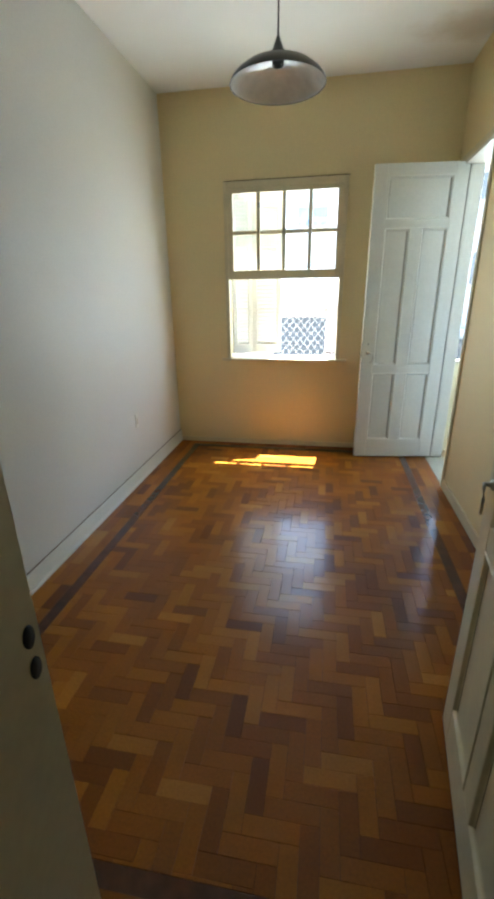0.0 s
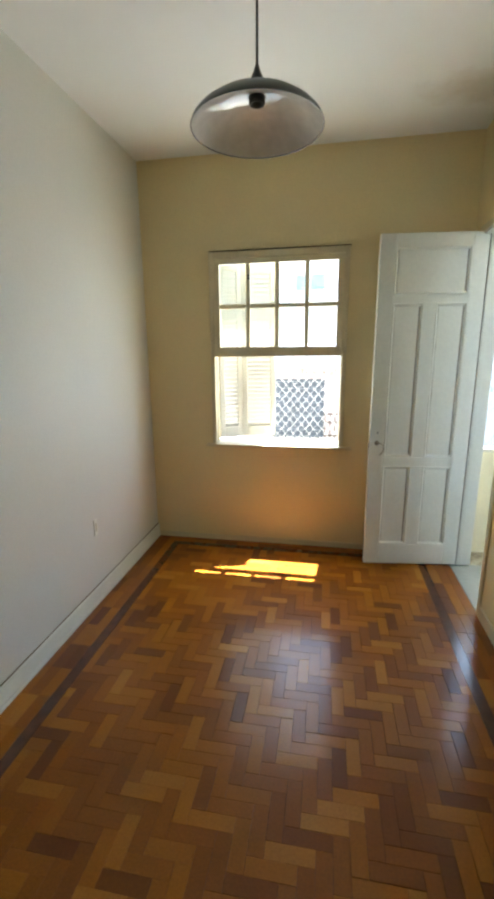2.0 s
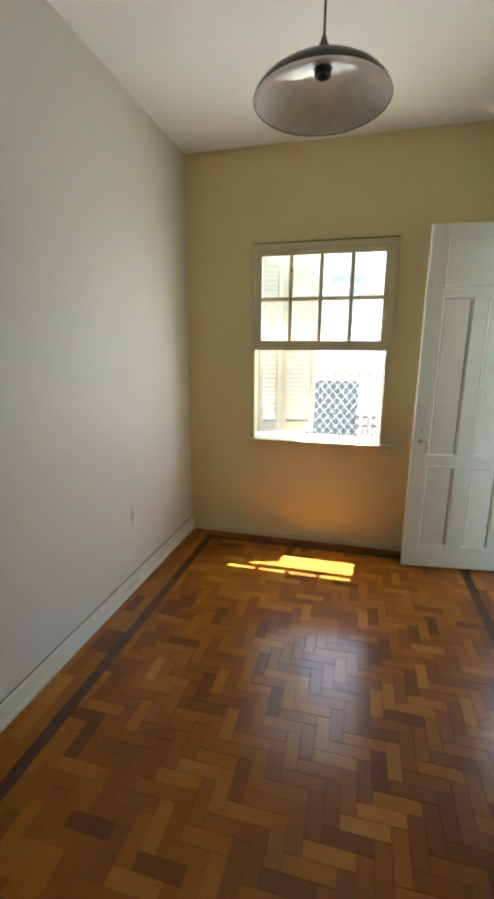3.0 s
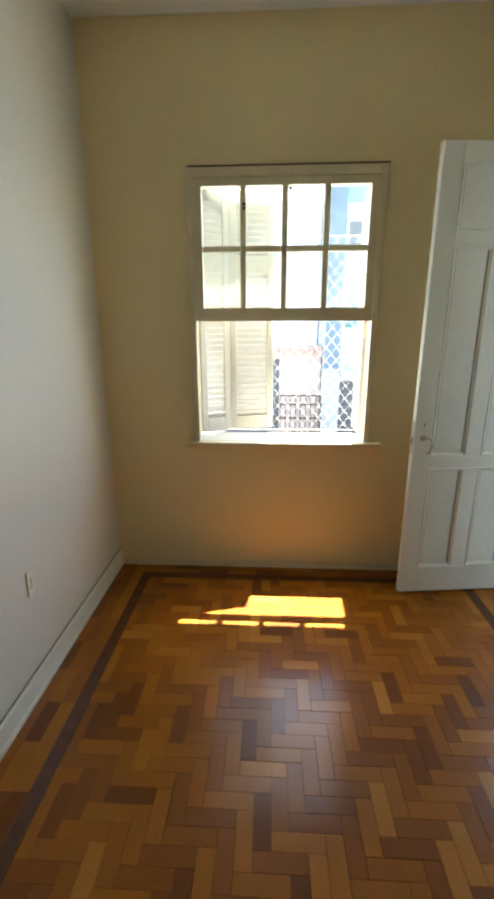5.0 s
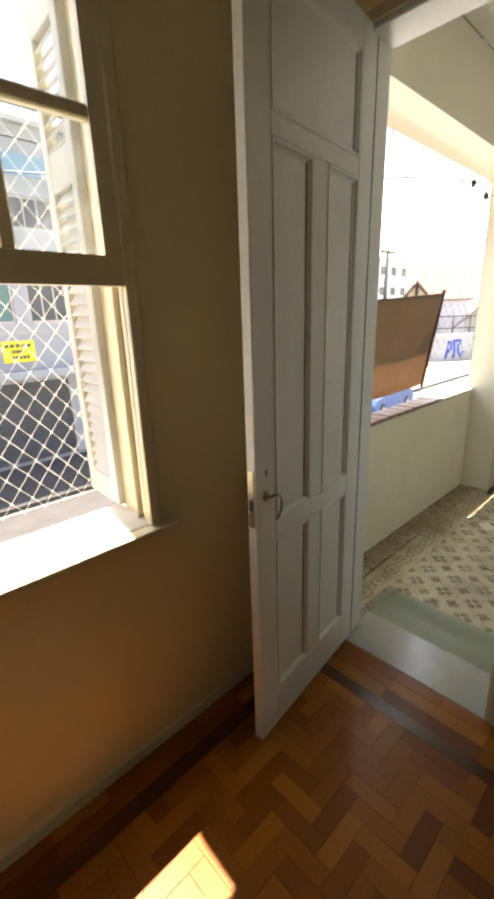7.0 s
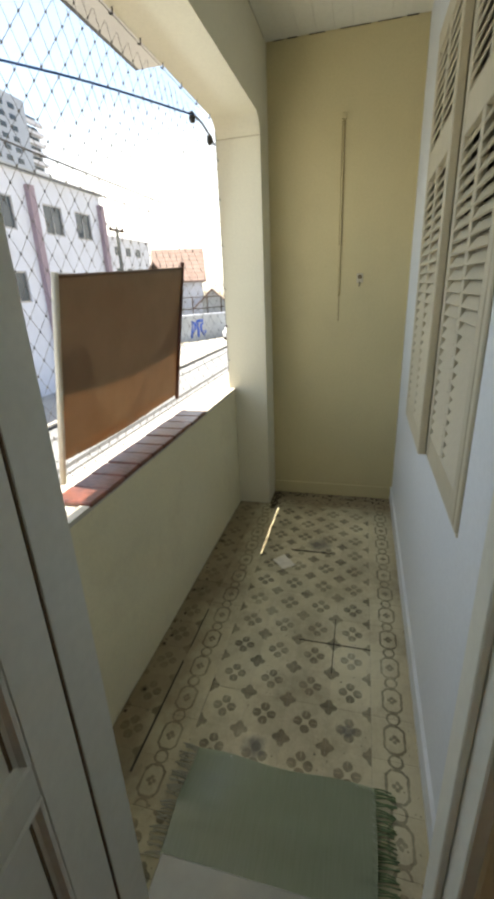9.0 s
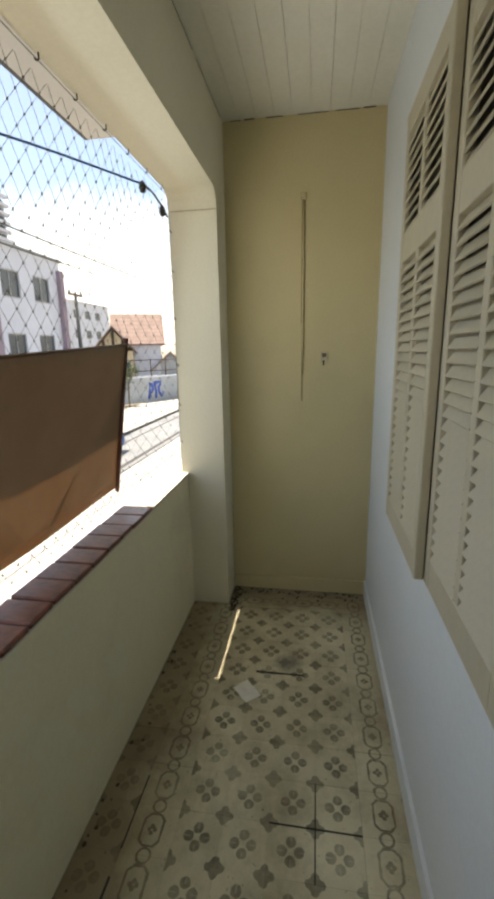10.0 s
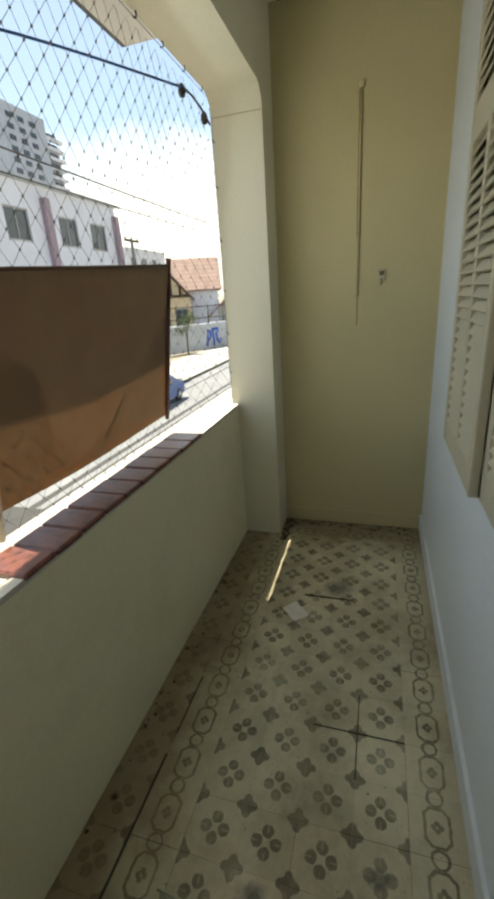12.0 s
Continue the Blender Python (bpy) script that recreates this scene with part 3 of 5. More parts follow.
for side, x in ((1, WX0), (-1, WX1)):
    # grooved jamb: three strips of different depth
    for y0, y1, proud in ((YN, YN + 0.018, 0.030), (YN + 0.025, YN + 0.052, 0.014), (YN + 0.061, YN + 0.080, 0.027), (YN + 0.091, YO, 0.010)):
        part("jamb_strip", soft_box(min(x, x + side * proud), max(x, x + side * proud), y0, y1, WZ0 + 0.01, WZ1, 0.003), FRAME, win)
    # shade in the grooves, painted as thin brown strips
    for y0, y1 in ((YN + 0.018, YN + 0.025), (YN + 0.052, YN + 0.061), (YN + 0.080, YN + 0.091)):
        part("jamb_groove", boxes((min(x, x + side * 0.003), max(x, x + side * 0.003), y0, y1, WZ0 + 0.012, WZ1 - 0.002)), SEAM, win, "brown strip painted as shade in the jamb groove")
part("head", soft_box(WX0, WX1, YN + 0.001, YO, WZ1 - 0.030, WZ1, 0.003), FRAME, win)
sill = part("window_sill", soft_box(WX0 - 0.055, WX1 + 0.070, YN - 0.045, YN, 0.824, 0.846, 0.006, None, 2), FRAME, win)
part("window_sill", soft_box(WX0, WX1, YN, YO + 0.05, 0.831, 0.848, 0.004), CEMENT, win, "sunlit pale outer sill")

SASH_Y0, SASH_Y1 = YN - 0.020, YN + 0.016
sx0, sx1, sz0, sz1 = WX0 + 0.030, WX1 - 0.030, 1.535, WZ1 - 0.030
sash = part("sash", boxes((sx0, sx0 + 0.045, SASH_Y0, SASH_Y1, sz0, sz1), (sx1 - 0.045, sx1, SASH_Y0, SASH_Y1, sz0, sz1),
                          (sx0 + 0.045, sx1 - 0.045, SASH_Y0, SASH_Y1, sz0, sz0 + 0.070), (sx0 + 0.045, sx1 - 0.045, SASH_Y0, SASH_Y1, sz1 - 0.038, sz1)), FRAME, win, "raised cream wooden sash")
gx0, gx1, gz0, gz1 = sx0 + 0.045, sx1 - 0.045, sz0 + 0.070, sz1 - 0.038
gw, gh, bar = (gx1 - gx0) / 4, (gz1 - gz0) / 2, 0.032
for k in (1, 2, 3):
    part("glazing_bar", soft_box(gx0 + k * gw - bar / 2, gx0 + k * gw + bar / 2, SASH_Y0 + 0.002, SASH_Y1 - 0.002, gz0, gz1, 0.004), FRAME, sash)
for k in range(4):
    part("glazing_bar", soft_box(gx0 + k * gw + bar / 2 * (k > 0), gx0 + (k + 1) * gw - bar / 2 * (k < 3), SASH_Y0 + 0.004, SASH_Y1 - 0.004, gz0 + gh - bar / 2, gz0 + gh + bar / 2, 0.004), FRAME, sash)
    for j in range(2):
        pane = part("pane", boxes((gx0 + k * gw + 0.006, gx0 + (k + 1) * gw - 0.006, YN - 0.004, YN - 0.001, gz0 + j * gh + 0.006, gz0 + (j + 1) * gh - 0.006)), GLASS, sash)
        pane.visible_shadow = False
# small hardware and marks on the raised sash
for k, z in ((1, gz1 - 0.085), (1, gz1 - 0.105), (2, gz1 - 0.018)):
    knob = lathe([(0.0, 0.0), (0.007, 0.0), (0.009, 0.005), (0.005, 0.011), (0.0, 0.012)], 10)
    knob.transform(pose(gx0 + k * gw + (0.028 if k == 2 else 0.006), SASH_Y0 + 0.003, z, 90, 0, 0))
    part("sash_catch", knob, METAL_DARK, sash, "small dark sash catch")
for k, z, dz in ((2, gz0 + gh + 0.13, 0.045), (1, gz0 + 0.11, 0.055)):
    x = gx0 + (k + 0.74) * gw
    part("pane_mark", tubes([(x, YN - 0.0055, z), (x + 0.003, YN - 0.0055, z + dz * 0.6), (x + 0.001, YN - 0.0055, z + dz)], 0.0016, 5), METAL_DARK, sash, "thin dark mark on the glass")


# ---------------------------------------------------------------- louvred shutters
def slat_mesh(name, width, material, deep):
    bm = bmesh.new()
    box(bm, 0, width, -deep, deep, -0.0028, 0.0028, Matrix.Rotation(radians(-58), 4, "X"))
    return mesh_of(name, bm, material)


def shutter(name, label, width, z0, z1, cols, material, m, group, split=None, deep=0.0185):
    """A louvred leaf that lies along +x from its hinge."""
    s = thing(name, label, "shutter", "", group, m)
    st, th, mid = 0.042, 0.028, 0.036
    height = z1 - z0
    for x in (0.0, width - st):
        part("stile", soft_box(x, x + st, -th / 2, th / 2, 0, height, 0.003), material, s)
    split = split or height * 0.68
    levels = [0.0, 0.085, split, split + 0.10, height - 0.075, height]
    for a, b in ((levels[0], levels[1]), (levels[2], levels[3]), (levels[4], levels[5])):
        part("rail", soft_box(st, width - st, -th / 2 + 0.001, th / 2 - 0.001, a, b, 0.002), material, s)
    inner = width - 2 * st
    cw = (inner - mid * (cols - 1)) / cols
    me = slat_mesh(name + "_slat", cw + 0.006, material, deep)
    for c in range(cols):
        x = st + c * (cw + mid)
        if c:
            part("mullion", soft_box(x - mid, x, -th / 2 + 0.003, th / 2 - 0.003, levels[1], levels[4], 0.002), material, s)
        for a, b in ((levels[1], levels[2]), (levels[3], levels[4])):
            n = int((b - a) / 0.034)
            for k in range(n):
                ob = new("slat", me)
                ob.parent = s
                ob.matrix_local = pose(x - 0.003, 0, a + (k + 0.5) * (b - a) / n)
    return s


def between(p, q, z):
    return pose(p[0], p[1], z, 0, 0, math.degrees(math.atan2(q[1] - p[1], q[0] - p[0])))


SA, SBF, SC = (-0.772, 4.215), (-0.600, 4.33), (-0.332, 4.404)
length = lambda p, q: math.hypot(p[0] - q[0], p[1] - q[1])
shutter("window_shutter", "cream louvred shutter leaf folded open outside the window", length(SA, SBF) - 0.004, 0.862, 2.265, 1, LOUVRE_PALE, between(SA, SBF, 0.862), "window shutters")
shutter("window_shutter", "cream louvred shutter leaf standing half open in the sun", length(SBF, SC), 0.862, 2.265, 1, LOUVRE_PALE, between(SBF, SC, 0.862), "window shutters")
RA, RB = (0.212, 4.238), (0.223, 4.465)
shutter("window_shutter", "cream louvred shutter leaf folded open beside the jamb", length(RA, RB), 0.862, 2.265, 1, LOUVRE_PALE, between(RA, RB, 0.862), "window shutters")

bw = thing("window_2", "beige frame of the shuttered balcony window", "window", "structure")
for a, b in ((SX0, SX0 + 0.03), (SX1 - 0.03, SX1)):
    part("jamb", soft_box(a, b, YB - 0.09, YB + 0.008, SZ0, SZ1, 0.003), LOUVRE, bw)
part("head", soft_box(SX0 + 0.03, SX1 - 0.03, YB - 0.09, YB + 0.008, SZ1 - 0.03, SZ1, 0.003), LOUVRE, bw)
part("window_sill", soft_box(SX0, SX1, YB - 0.09, YB + 0.004, SZ0 - 0.012, SZ0, 0.002), LOUVRE, bw)
# dark sheet painted as the unlit space behind the louvres
part("backing", boxes((SX0 + 0.03, SX1 - 0.03, YB - 0.089, YB - 0.085, SZ0, SZ1 - 0.03)), UNLIT_BACK, bw, "dark sheet painted as the unlit inside of the window")
mid_x = 2.312
shutter("balcony_shutter", "closed beige louvred shutter leaf on the balcony window", mid_x - SX0 - 0.036, SZ0 + 0.006, SZ1 - 0.035, 2, LOUVRE, pose(SX0 + 0.031, YB - 0.004, SZ0 + 0.006), "balcony shutters", 1.00, 0.0215)
shutter("balcony_shutter", "beige louvred shutter leaf overlapping its neighbour slightly ajar", SX1 - mid_x + 0.012, SZ0 - 0.012, SZ1 - 0.014, 2, LOUVRE, between((mid_x, YB + 0.024), (SX1 + 0.024, YB + 0.022), SZ0 - 0.002), "balcony shutters", 1.00, 0.0215)


# ---------------------------------------------------------------- pendant lamp, sockets
LX, LY = -0.123, 2.137
tilt = pose(0, 0, 0, -1, 0, 0)
lamp = thing("pendant_lamp", "grey metal dome pendant lamp with white inside, no bulb", "lamp", "", "", pose(LX, LY, 2.215))
part("canopy", lathe([(0.0, 0.72), (0.045, 0.72), (0.045, 0.705), (0.02, 0.69), (0.0, 0.69)], 24), SHADE_OUT, lamp)
part("cord", tubes([(0, 0, 0.69), (0.002, 0.001, 0.45), (0, 0.003, 0.135)], 0.0035, 6), BLACK, lamp, "thin black cord")
part("cap", lathe([(0.0, 0.150), (0.006, 0.150), (0.009, 0.138), (0.015, 0.126), (0.021, 0.108), (0.034, 0.096), (0.040, 0.074), (0.0, 0.070)], 24), SHADE_OUT, lamp, "", tilt)
R = 0.192
dome = [(0.024, 0.077), (0.06, 0.074), (0.10, 0.064), (0.14, 0.046), (0.17, 0.025), (0.187, 0.007), (R, -0.004)]
shade = part("shade", lathe(dome + [(R + 0.0005, -0.006), (R - 0.002, -0.006), (R - 0.003, -0.003)], 48, capped=False), SHADE_OUT, lamp, "grey enamelled dome shade", tilt)
part("shade_lining", lathe([(R - 0.003, -0.004)] + [(max(r - 0.004, 0.012), z - 0.004) for r, z in dome[::-1][1:]] + [(0.0, 0.073)], 48, capped=False), SHADE_IN, shade, "glossy white lining")
part("socket", lathe([(0.0, 0.072), (0.023, 0.072), (0.023, 0.056), (0.020, 0.054), (0.016, 0.056), (0.014, 0.066), (0.0, 0.066)], 24), METAL_DARK, lamp, "dark empty bulb socket", tilt)

outlet = thing("wall_socket", "narrow white wall socket plate above the skirting", "socket", "", "", pose(XL, 3.065, 0.497))
part("plate", soft_box(0, 0.007, -0.020, 0.020, -0.055, 0.055, 0.002), WHITE, outlet)
part("slot", boxes((0.006, 0.0078, -0.007, 0.007, -0.026, 0.026)), LOUVRE, outlet)
switch = thing("wall_outlet", "small old outlet box on the balcony wall", "socket", "", "", pose(XE, 3.478, 1.482))
part("plate", soft_box(-0.010, 0, -0.020, 0.020, -0.028, 0.028, 0.002), LOUVRE, switch)
part("slot", boxes((-0.012, -0.009, -0.012, 0.012, -0.004, 0.018)), SEAM, switch)
part("plug_tail", tubes([(-0.008, 0, -0.02), (-0.012, 0.002, -0.035), (-0.010, 0.003, -0.05)], 0.003), METAL_DARK, switch)
conduit = thing("conduit", "thin painted conduit running down the balcony wall", "conduit", "", "", pose(XE, 3.606, 1.38))
part("pipe", tubes([(-0.008, 0, 0.965), (-0.008, 0.001, 0.5), (-0.007, 0, 0.0)], 0.0045, 8), WALL_OUT, conduit)
part("cap", soft_box(-0.020, 0, -0.014, 0.014, 0.955, 0.985, 0.003), WALL_OUT, conduit)
part("dust_line", boxes((-0.0015, 0, -0.0105, 0.0105, 0.30, 0.95), (-0.0012, 0, -0.007, 0.006, 0.0, 0.30), (-0.0010, 0, -0.004, 0.004, -0.16, 0.0)), SEAM_PALE, conduit, "brown dust line behind the pipe")

# ---------------------------------------------------------------- loose things on the balcony floor
bm = bmesh.new()
bmesh.ops.create_grid(bm, x_segments=6, y_segments=5, size=0.5)
for v in bm.verts:
    v.co = Vector((v.co.x * 0.115, v.co.y * 0.085, 0.003 + 0.006 * abs(math.sin(5 * v.co.x + 2 * v.co.y))))
bmesh.ops.solidify(bm, geom=list(bm.faces), thickness=0.0006)
solid("paper_scrap", bm, PAPER, "dusty scrap of paper lying on the tiles", "paper", m=pose(2.76, 3.825, ZB, 0, 0, 42))


def rug():
    r = thing("fringed_rug", "small shiny green rug with fringed ends at the threshold", "rug", "", "", pose(1.463, 3.635, ZB))
    t = Tree("green_satin_rug")
    t.color(t.ramp(t.noise(12, 4, 0.6, (1, 14, 1)), (0.3, (0.36, 0.43, 0.30)), (0.7, (0.40, 0.47, 0.34)))).gloss(0.26, 0, 1.0)
    t.bsdf.inputs["Sheen Weight"].default_value = 0.5
    t.bump(t.noise(60, 3, 0.5, (1, 5, 1)), 0.03, 0.002)
    w, l = 0.32, 0.60
    bm = bmesh.new()
    nx, ny = 14, 30
    vs = [[bm.verts.new(((i / nx - 0.5) * w + 0.006 * math.sin(9 * j / ny), (j / ny - 0.5) * l, 0.006 + 0.022 * math.exp(-((i / nx - 0.45) / 0.22) ** 2) + 0.003 * math.sin(7 * j / ny + 3 * i / nx))) for j in range(ny + 1)] for i in range(nx + 1)]
    for i in range(nx):
        for j in range(ny):
            f = bm.faces.new((vs[i][j], vs[i + 1][j], vs[i + 1][j + 1], vs[i][j + 1]))
            f.smooth = True
    bmesh.ops.solidify(bm, geom=list(bm.faces), thickness=0.004)
    part("cloth", bm, t.mat, r)
    thread_dark, thread_pale = plain("green_thread", (0.16, 0.24, 0.11), 0.6), plain("pale_thread", (0.45, 0.45, 0.36), 0.7)
    rng = random.Random(4)
    for s, mat in ((-1, thread_dark), (1, thread_pale)):
        bm = bmesh.new()
        for k in range(46):
            x = (k / 45 - 0.5) * w
            a, b = rng.uniform(-0.012, 0.012), rng.uniform(0.045, 0.062)
            y = s * l / 2
            tube(bm, [(x, y - s * 0.004, 0.006), (x + a * 0.5, y + s * b * 0.5, 0.009), (x + a, y + s * b, 0.003)], 0.0021, 5)
        tagged(part("fringe", bm, mat, r, "dark green fringe" if s < 0 else "pale fringe"), kind="stuff")
    return r


rug()

# ---------------------------------------------------------------- coping, net, banner and cable at the opening
structure("coping_bed", boxes((XB + 0.02, 3.475, YP, 4.425, 0.790, 0.800)), CEMENT, "pale cement bed on top of the parapet", "coping")
coping = thing("coping_tiles", "row of red-brown quarry tiles on the parapet", "coping", "structure")
x = 1.74
tile_me = None
while x < 2.86:
    if tile_me is None:
        tile_me = mesh_of("tile", soft_box(0, 0.108, 0, 0.150, 0, 0.020, 0.005), QUARRY)
    ob = new("tile", tile_me)
    ob.parent = coping
    ob.matrix_local = pose(x, YP - 0.008, 0.800 + 0.0015 * math.sin(40 * x), 0, 0, 0.8 * math.sin(90 * x))
    x += 0.113
structure("coping_edge", boxes((2.885, 3.475, YP - 0.006, YP + 0.03, 0.800, 0.812), (XB + 0.02, 1.735, YP - 0.006, YP + 0.03, 0.800, 0.812)), CEMENT, "pale cement edge of the parapet", "coping")


def netting(name, label, x0, x1, z0, z1, y, cell, r, material, bulge, lean=0.0):
    """Knotted diamond mesh: two sets of slanting cords with knots where they cross."""
    bm = bmesh.new()

    def at(x, z):
        u, w = (x - x0) / (x1 - x0), (z - z0) / (z1 - z0)
        away = min(1.0, 6 * u, 6 * (1 - u)) * (0.03 + lean * (1 - w)) if lean else 0.0
        return (x, y + away + bulge * 16 * u * (1 - u) * w * (1 - w) + 0.004 * math.sin(9 * x + 5 * z), z + 0.006 * math.sin(7 * x))

    span = z1 - z0
    for s in (1, -1):
        n0 = int((x1 - x0 + 2 * span) / cell)
        for k in range(-int(span / cell) - 2, n0):
            xs = x0 + k * cell + (0 if s > 0 else 0)
            pts = []
            steps = 10
            for i in range(steps + 1):
                z = z0 + span * i / steps
                xx = xs + s * (z - z0) * 0.82
                pts.append((xx, z))
            clipped = [p for p in pts if x0 <= p[0] <= x1]
            if len(clipped) > 1:
                tube(bm, [at(*p) for p in clipped], r, 4)
    step = cell / 2 / 0.82
    j = 0
    z = z0
    while z < z1:
        xx = x0 + (cell / 2 if j % 2 else 0)
        while xx < x1:
            p = at(xx, z)
            q = min(6.2 * r, 0.0050)
            vs = [bm.verts.new((p[0] + a, p[1] + b, p[2] + c)) for a, b, c in ((q, 0, 0), (0, q, 0), (-q, 0, 0), (0, -q, 0), (0, 0, q), (0, 0, -q))]
            for k in range(4):
                bm.faces.new((vs[k], vs[(k + 1) % 4], vs[4])), bm.faces.new((vs[(k + 1) % 4], vs[k], vs[5]))
            xx += cell
        z += step
        j += 1
    for pts in ([(x0, z0), (x1, z0)], [(x0, z1), (x1, z1)], [(x0, z0), (x0, z1)], [(x1, z0), (x1, z1)]):
        tube(bm, [at(*p) for p in pts], r * 1.8, 5)
    return solid(name, bm, material, label, "net", "stuff")


netting("safety_net", "thin grey knotted safety net across the balcony opening", XB + 0.03, 3.47, 0.805, 2.335, YF + 0.004, 0.074, 0.0008, NET_GREY, 0.01, 0.14)
netting("safety_net", "white knotted safety net outside the sash window", WX0 - 0.15, WX1 + 0.15, 0.80, 2.06, YO + 0.34, 0.072, 0.0010, NET_WHITE, 0.02)
hook = thing("hook", "small dark screw hook holding the net", "hook", "", "net hooks", pose(3.47, YF - 0.01, 1.0))
part("shank", tubes([(0.012, 0, 0), (-0.006, 0, 0), (-0.012, 0.004, 0.006), (-0.010, 0.006, 0.013)], 0.0028, 6), METAL_DARK, hook)
for x, z, turn in [(3.47, 1.22, 0), (3.47, 1.45, 0), (3.47, 1.70, 0), (3.47, 1.95, 0), (3.47, 2.15, 0)] + [(3.36 - 0.2 * k, 2.335, -90) for k in range(9)]:
    copy_thing(hook, pose(x, YF - 0.01, z, 0, turn, 0))

PT, PB = (2.846, 4.335, 1.557), (2.885, 4.455, 0.902)
ban = thing("banner", "brown cloth banner hung outside the balcony, seen from behind", "banner", "", "", pose(0, 0, 0))
bm = bmesh.new()
n = 24
rows = [[bm.verts.new((1.86 + (PT[0] - 1.86 + (PB[0] - PT[0]) * w) * u, PT[1] + (PB[1] - PT[1]) * w + 0.006 * math.sin(6 * u + 3 * w), (PT[2] - 0.052 * (1 - u)) * (1 - w) + (PB[2] - 0.012 * math.sin(3 * u)) * w)) for u in (i / n for i in range(n + 1))] for w in (j / 12 for j in range(13))]
for p, q in zip(rows, rows[1:]):
    for i in range(n):
        f = bm.faces.new((p[i], p[i + 1], q[i + 1], q[i]))
        f.smooth = True
bmesh.ops.solidify(bm, geom=list(bm.faces), thickness=0.002)
part("cloth", bm, BANNER, ban)
part("edge_bar", tubes([(PT[0] + 0.006, PT[1] - 0.002, PT[2] + 0.03), (PB[0] + 0.004, PB[1], PB[2] - 0.02)], 0.011, 8), plain("rusty_bar", (0.10, 0.035, 0.025), 0.7), ban, "rusty upright bar at the edge")
part("edge_bar", tubes([(1.855, PT[1], 1.52), (1.862, PB[1] + 0.01, 0.82)], 0.011, 8), CEMENT, ban, "pale upright bar at the edge")
part("hem", tubes([(1.85, PT[1], 1.508), (2.3, PT[1] + 0.003, 1.530), (PT[0], PT[1], PT[2] + 0.002)], 0.006, 6), plain("brown_hem", (0.13, 0.07, 0.04), 0.7), ban)


def smooth(points, steps=8):
    """A soft curve through the points."""
    p = [Vector(q) for q in points]
    p = [2 * p[0] - p[1]] + p + [2 * p[-1] - p[-2]]
    out = []
    for a, b, c, d in zip(p, p[1:], p[2:], p[3:]):
        for k in range(steps):
            t = k / steps
            out.append(0.5 * (2 * b + (c - a) * t + (2 * a - 5 * b + 4 * c - d) * t * t + (3 * b - a - 3 * c + d) * t ** 3))
    return out + [p[-2]]


cable = thing("power_cable", "thick blue-black service cable with two dark clamps", "cable", "", "", pose(0, 0, 0))
part("line", tubes(smooth([(3.34, 4.39, 2.345), (2.79, 4.71, 2.35), (2.0, 5.15, 2.31), (0.4, 6.0, 2.28), (-3.3, 8.0, 2.55), (-8.0, 10.3, 3.5), (-12.0, 12.0, 4.75)]), 0.0055, 8), plain("blue_black_cable", (0.008, 0.075, 0.26), 0.45), cable)
part("tail", tubes(smooth([(3.335, 4.388, 2.343), (3.40, 4.37, 2.325), (3.46, 4.35, 2.285), (3.50, 4.33, 2.235)]), 0.005, 8), METAL_DARK, cable)
for p in ((3.49, 4.355, 2.265), (3.34, 4.40, 2.335)):
    part("clamp", lathe([(0.0, -0.028), (0.013, -0.024), (0.019, -0.004), (0.015, 0.016), (0.007, 0.028), (0.0, 0.029)], 10, p), METAL_DARK, cable)


# ---------------------------------------------------------------- dirt swept into the balcony's corners
def litter():
    rng = random.Random(21)
    bm = bmesh.new()
    for k in range(150):
        if k % 3 == 0:
            x, y = XE - 0.02 - abs(rng.gauss(0, 0.05)), rng.uniform(YB + 0.05, 4.03)
        elif k % 6 == 1:
            x, y = rng.uniform(1.5, 3.45), YP - 0.012 - abs(rng.gauss(0, 0.025))
        else:
            x, y = 3.46 + rng.uniform(-0.06, 0.2), 4.04 - abs(rng.gauss(0, 0.025))
        r = rng.uniform(0.003, 0.010)
        first = len(bm.verts)
        made = bmesh.ops.create_icosphere(bm, subdivisions=1, radius=r)["verts"]
        for v in made:
            v.co = Vector((x + v.co.x * rng.uniform(0.7, 1.5), y + v.co.y * rng.uniform(0.7, 1.4), ZB + 0.0005 + max(0.0, v.co.z * 0.5 + r * 0.3)))
    return solid("floor_litter", bm, plain("dry_dirt_crumbs", (0.07, 0.05, 0.03), 0.95), "dark crumbs of dirt along the balcony walls", "dirt", "stuff")


litter()


# ---------------------------------------------------------------- the street
GZ = -3.30
ASPHALT = painted("pale_worn_asphalt", (0.23, 0.24, 0.25), 0.7, 0.9, 0.6, 30, 0.5)
TARRED = painted("sooty_kerb", (0.06, 0.06, 0.06), 0.7, 0.9, 2, 20, 0.3)
PAVE = painted("pale_pavement", (0.41, 0.395, 0.365), 0.75, 0.9, 0.8, 20, 0.4, (0.25, 0.23, 0.2), 0.4)
EARTH = painted("dry_ground", (0.30, 0.26, 0.19), 0.7, 0.95, 0.1, 2, 0.3)
WHITEWASH = painted("bluish_white_render", (0.60, 0.64, 0.73), 0.86, 0.8, 0.5, 15, 0.2, (0.45, 0.46, 0.48), 0.3)
OPP = painted("pale_blue_grey_render", (0.29, 0.33, 0.37), 0.85, 0.8, 0.5, 15, 0.2, (0.30, 0.32, 0.35), 0.3)
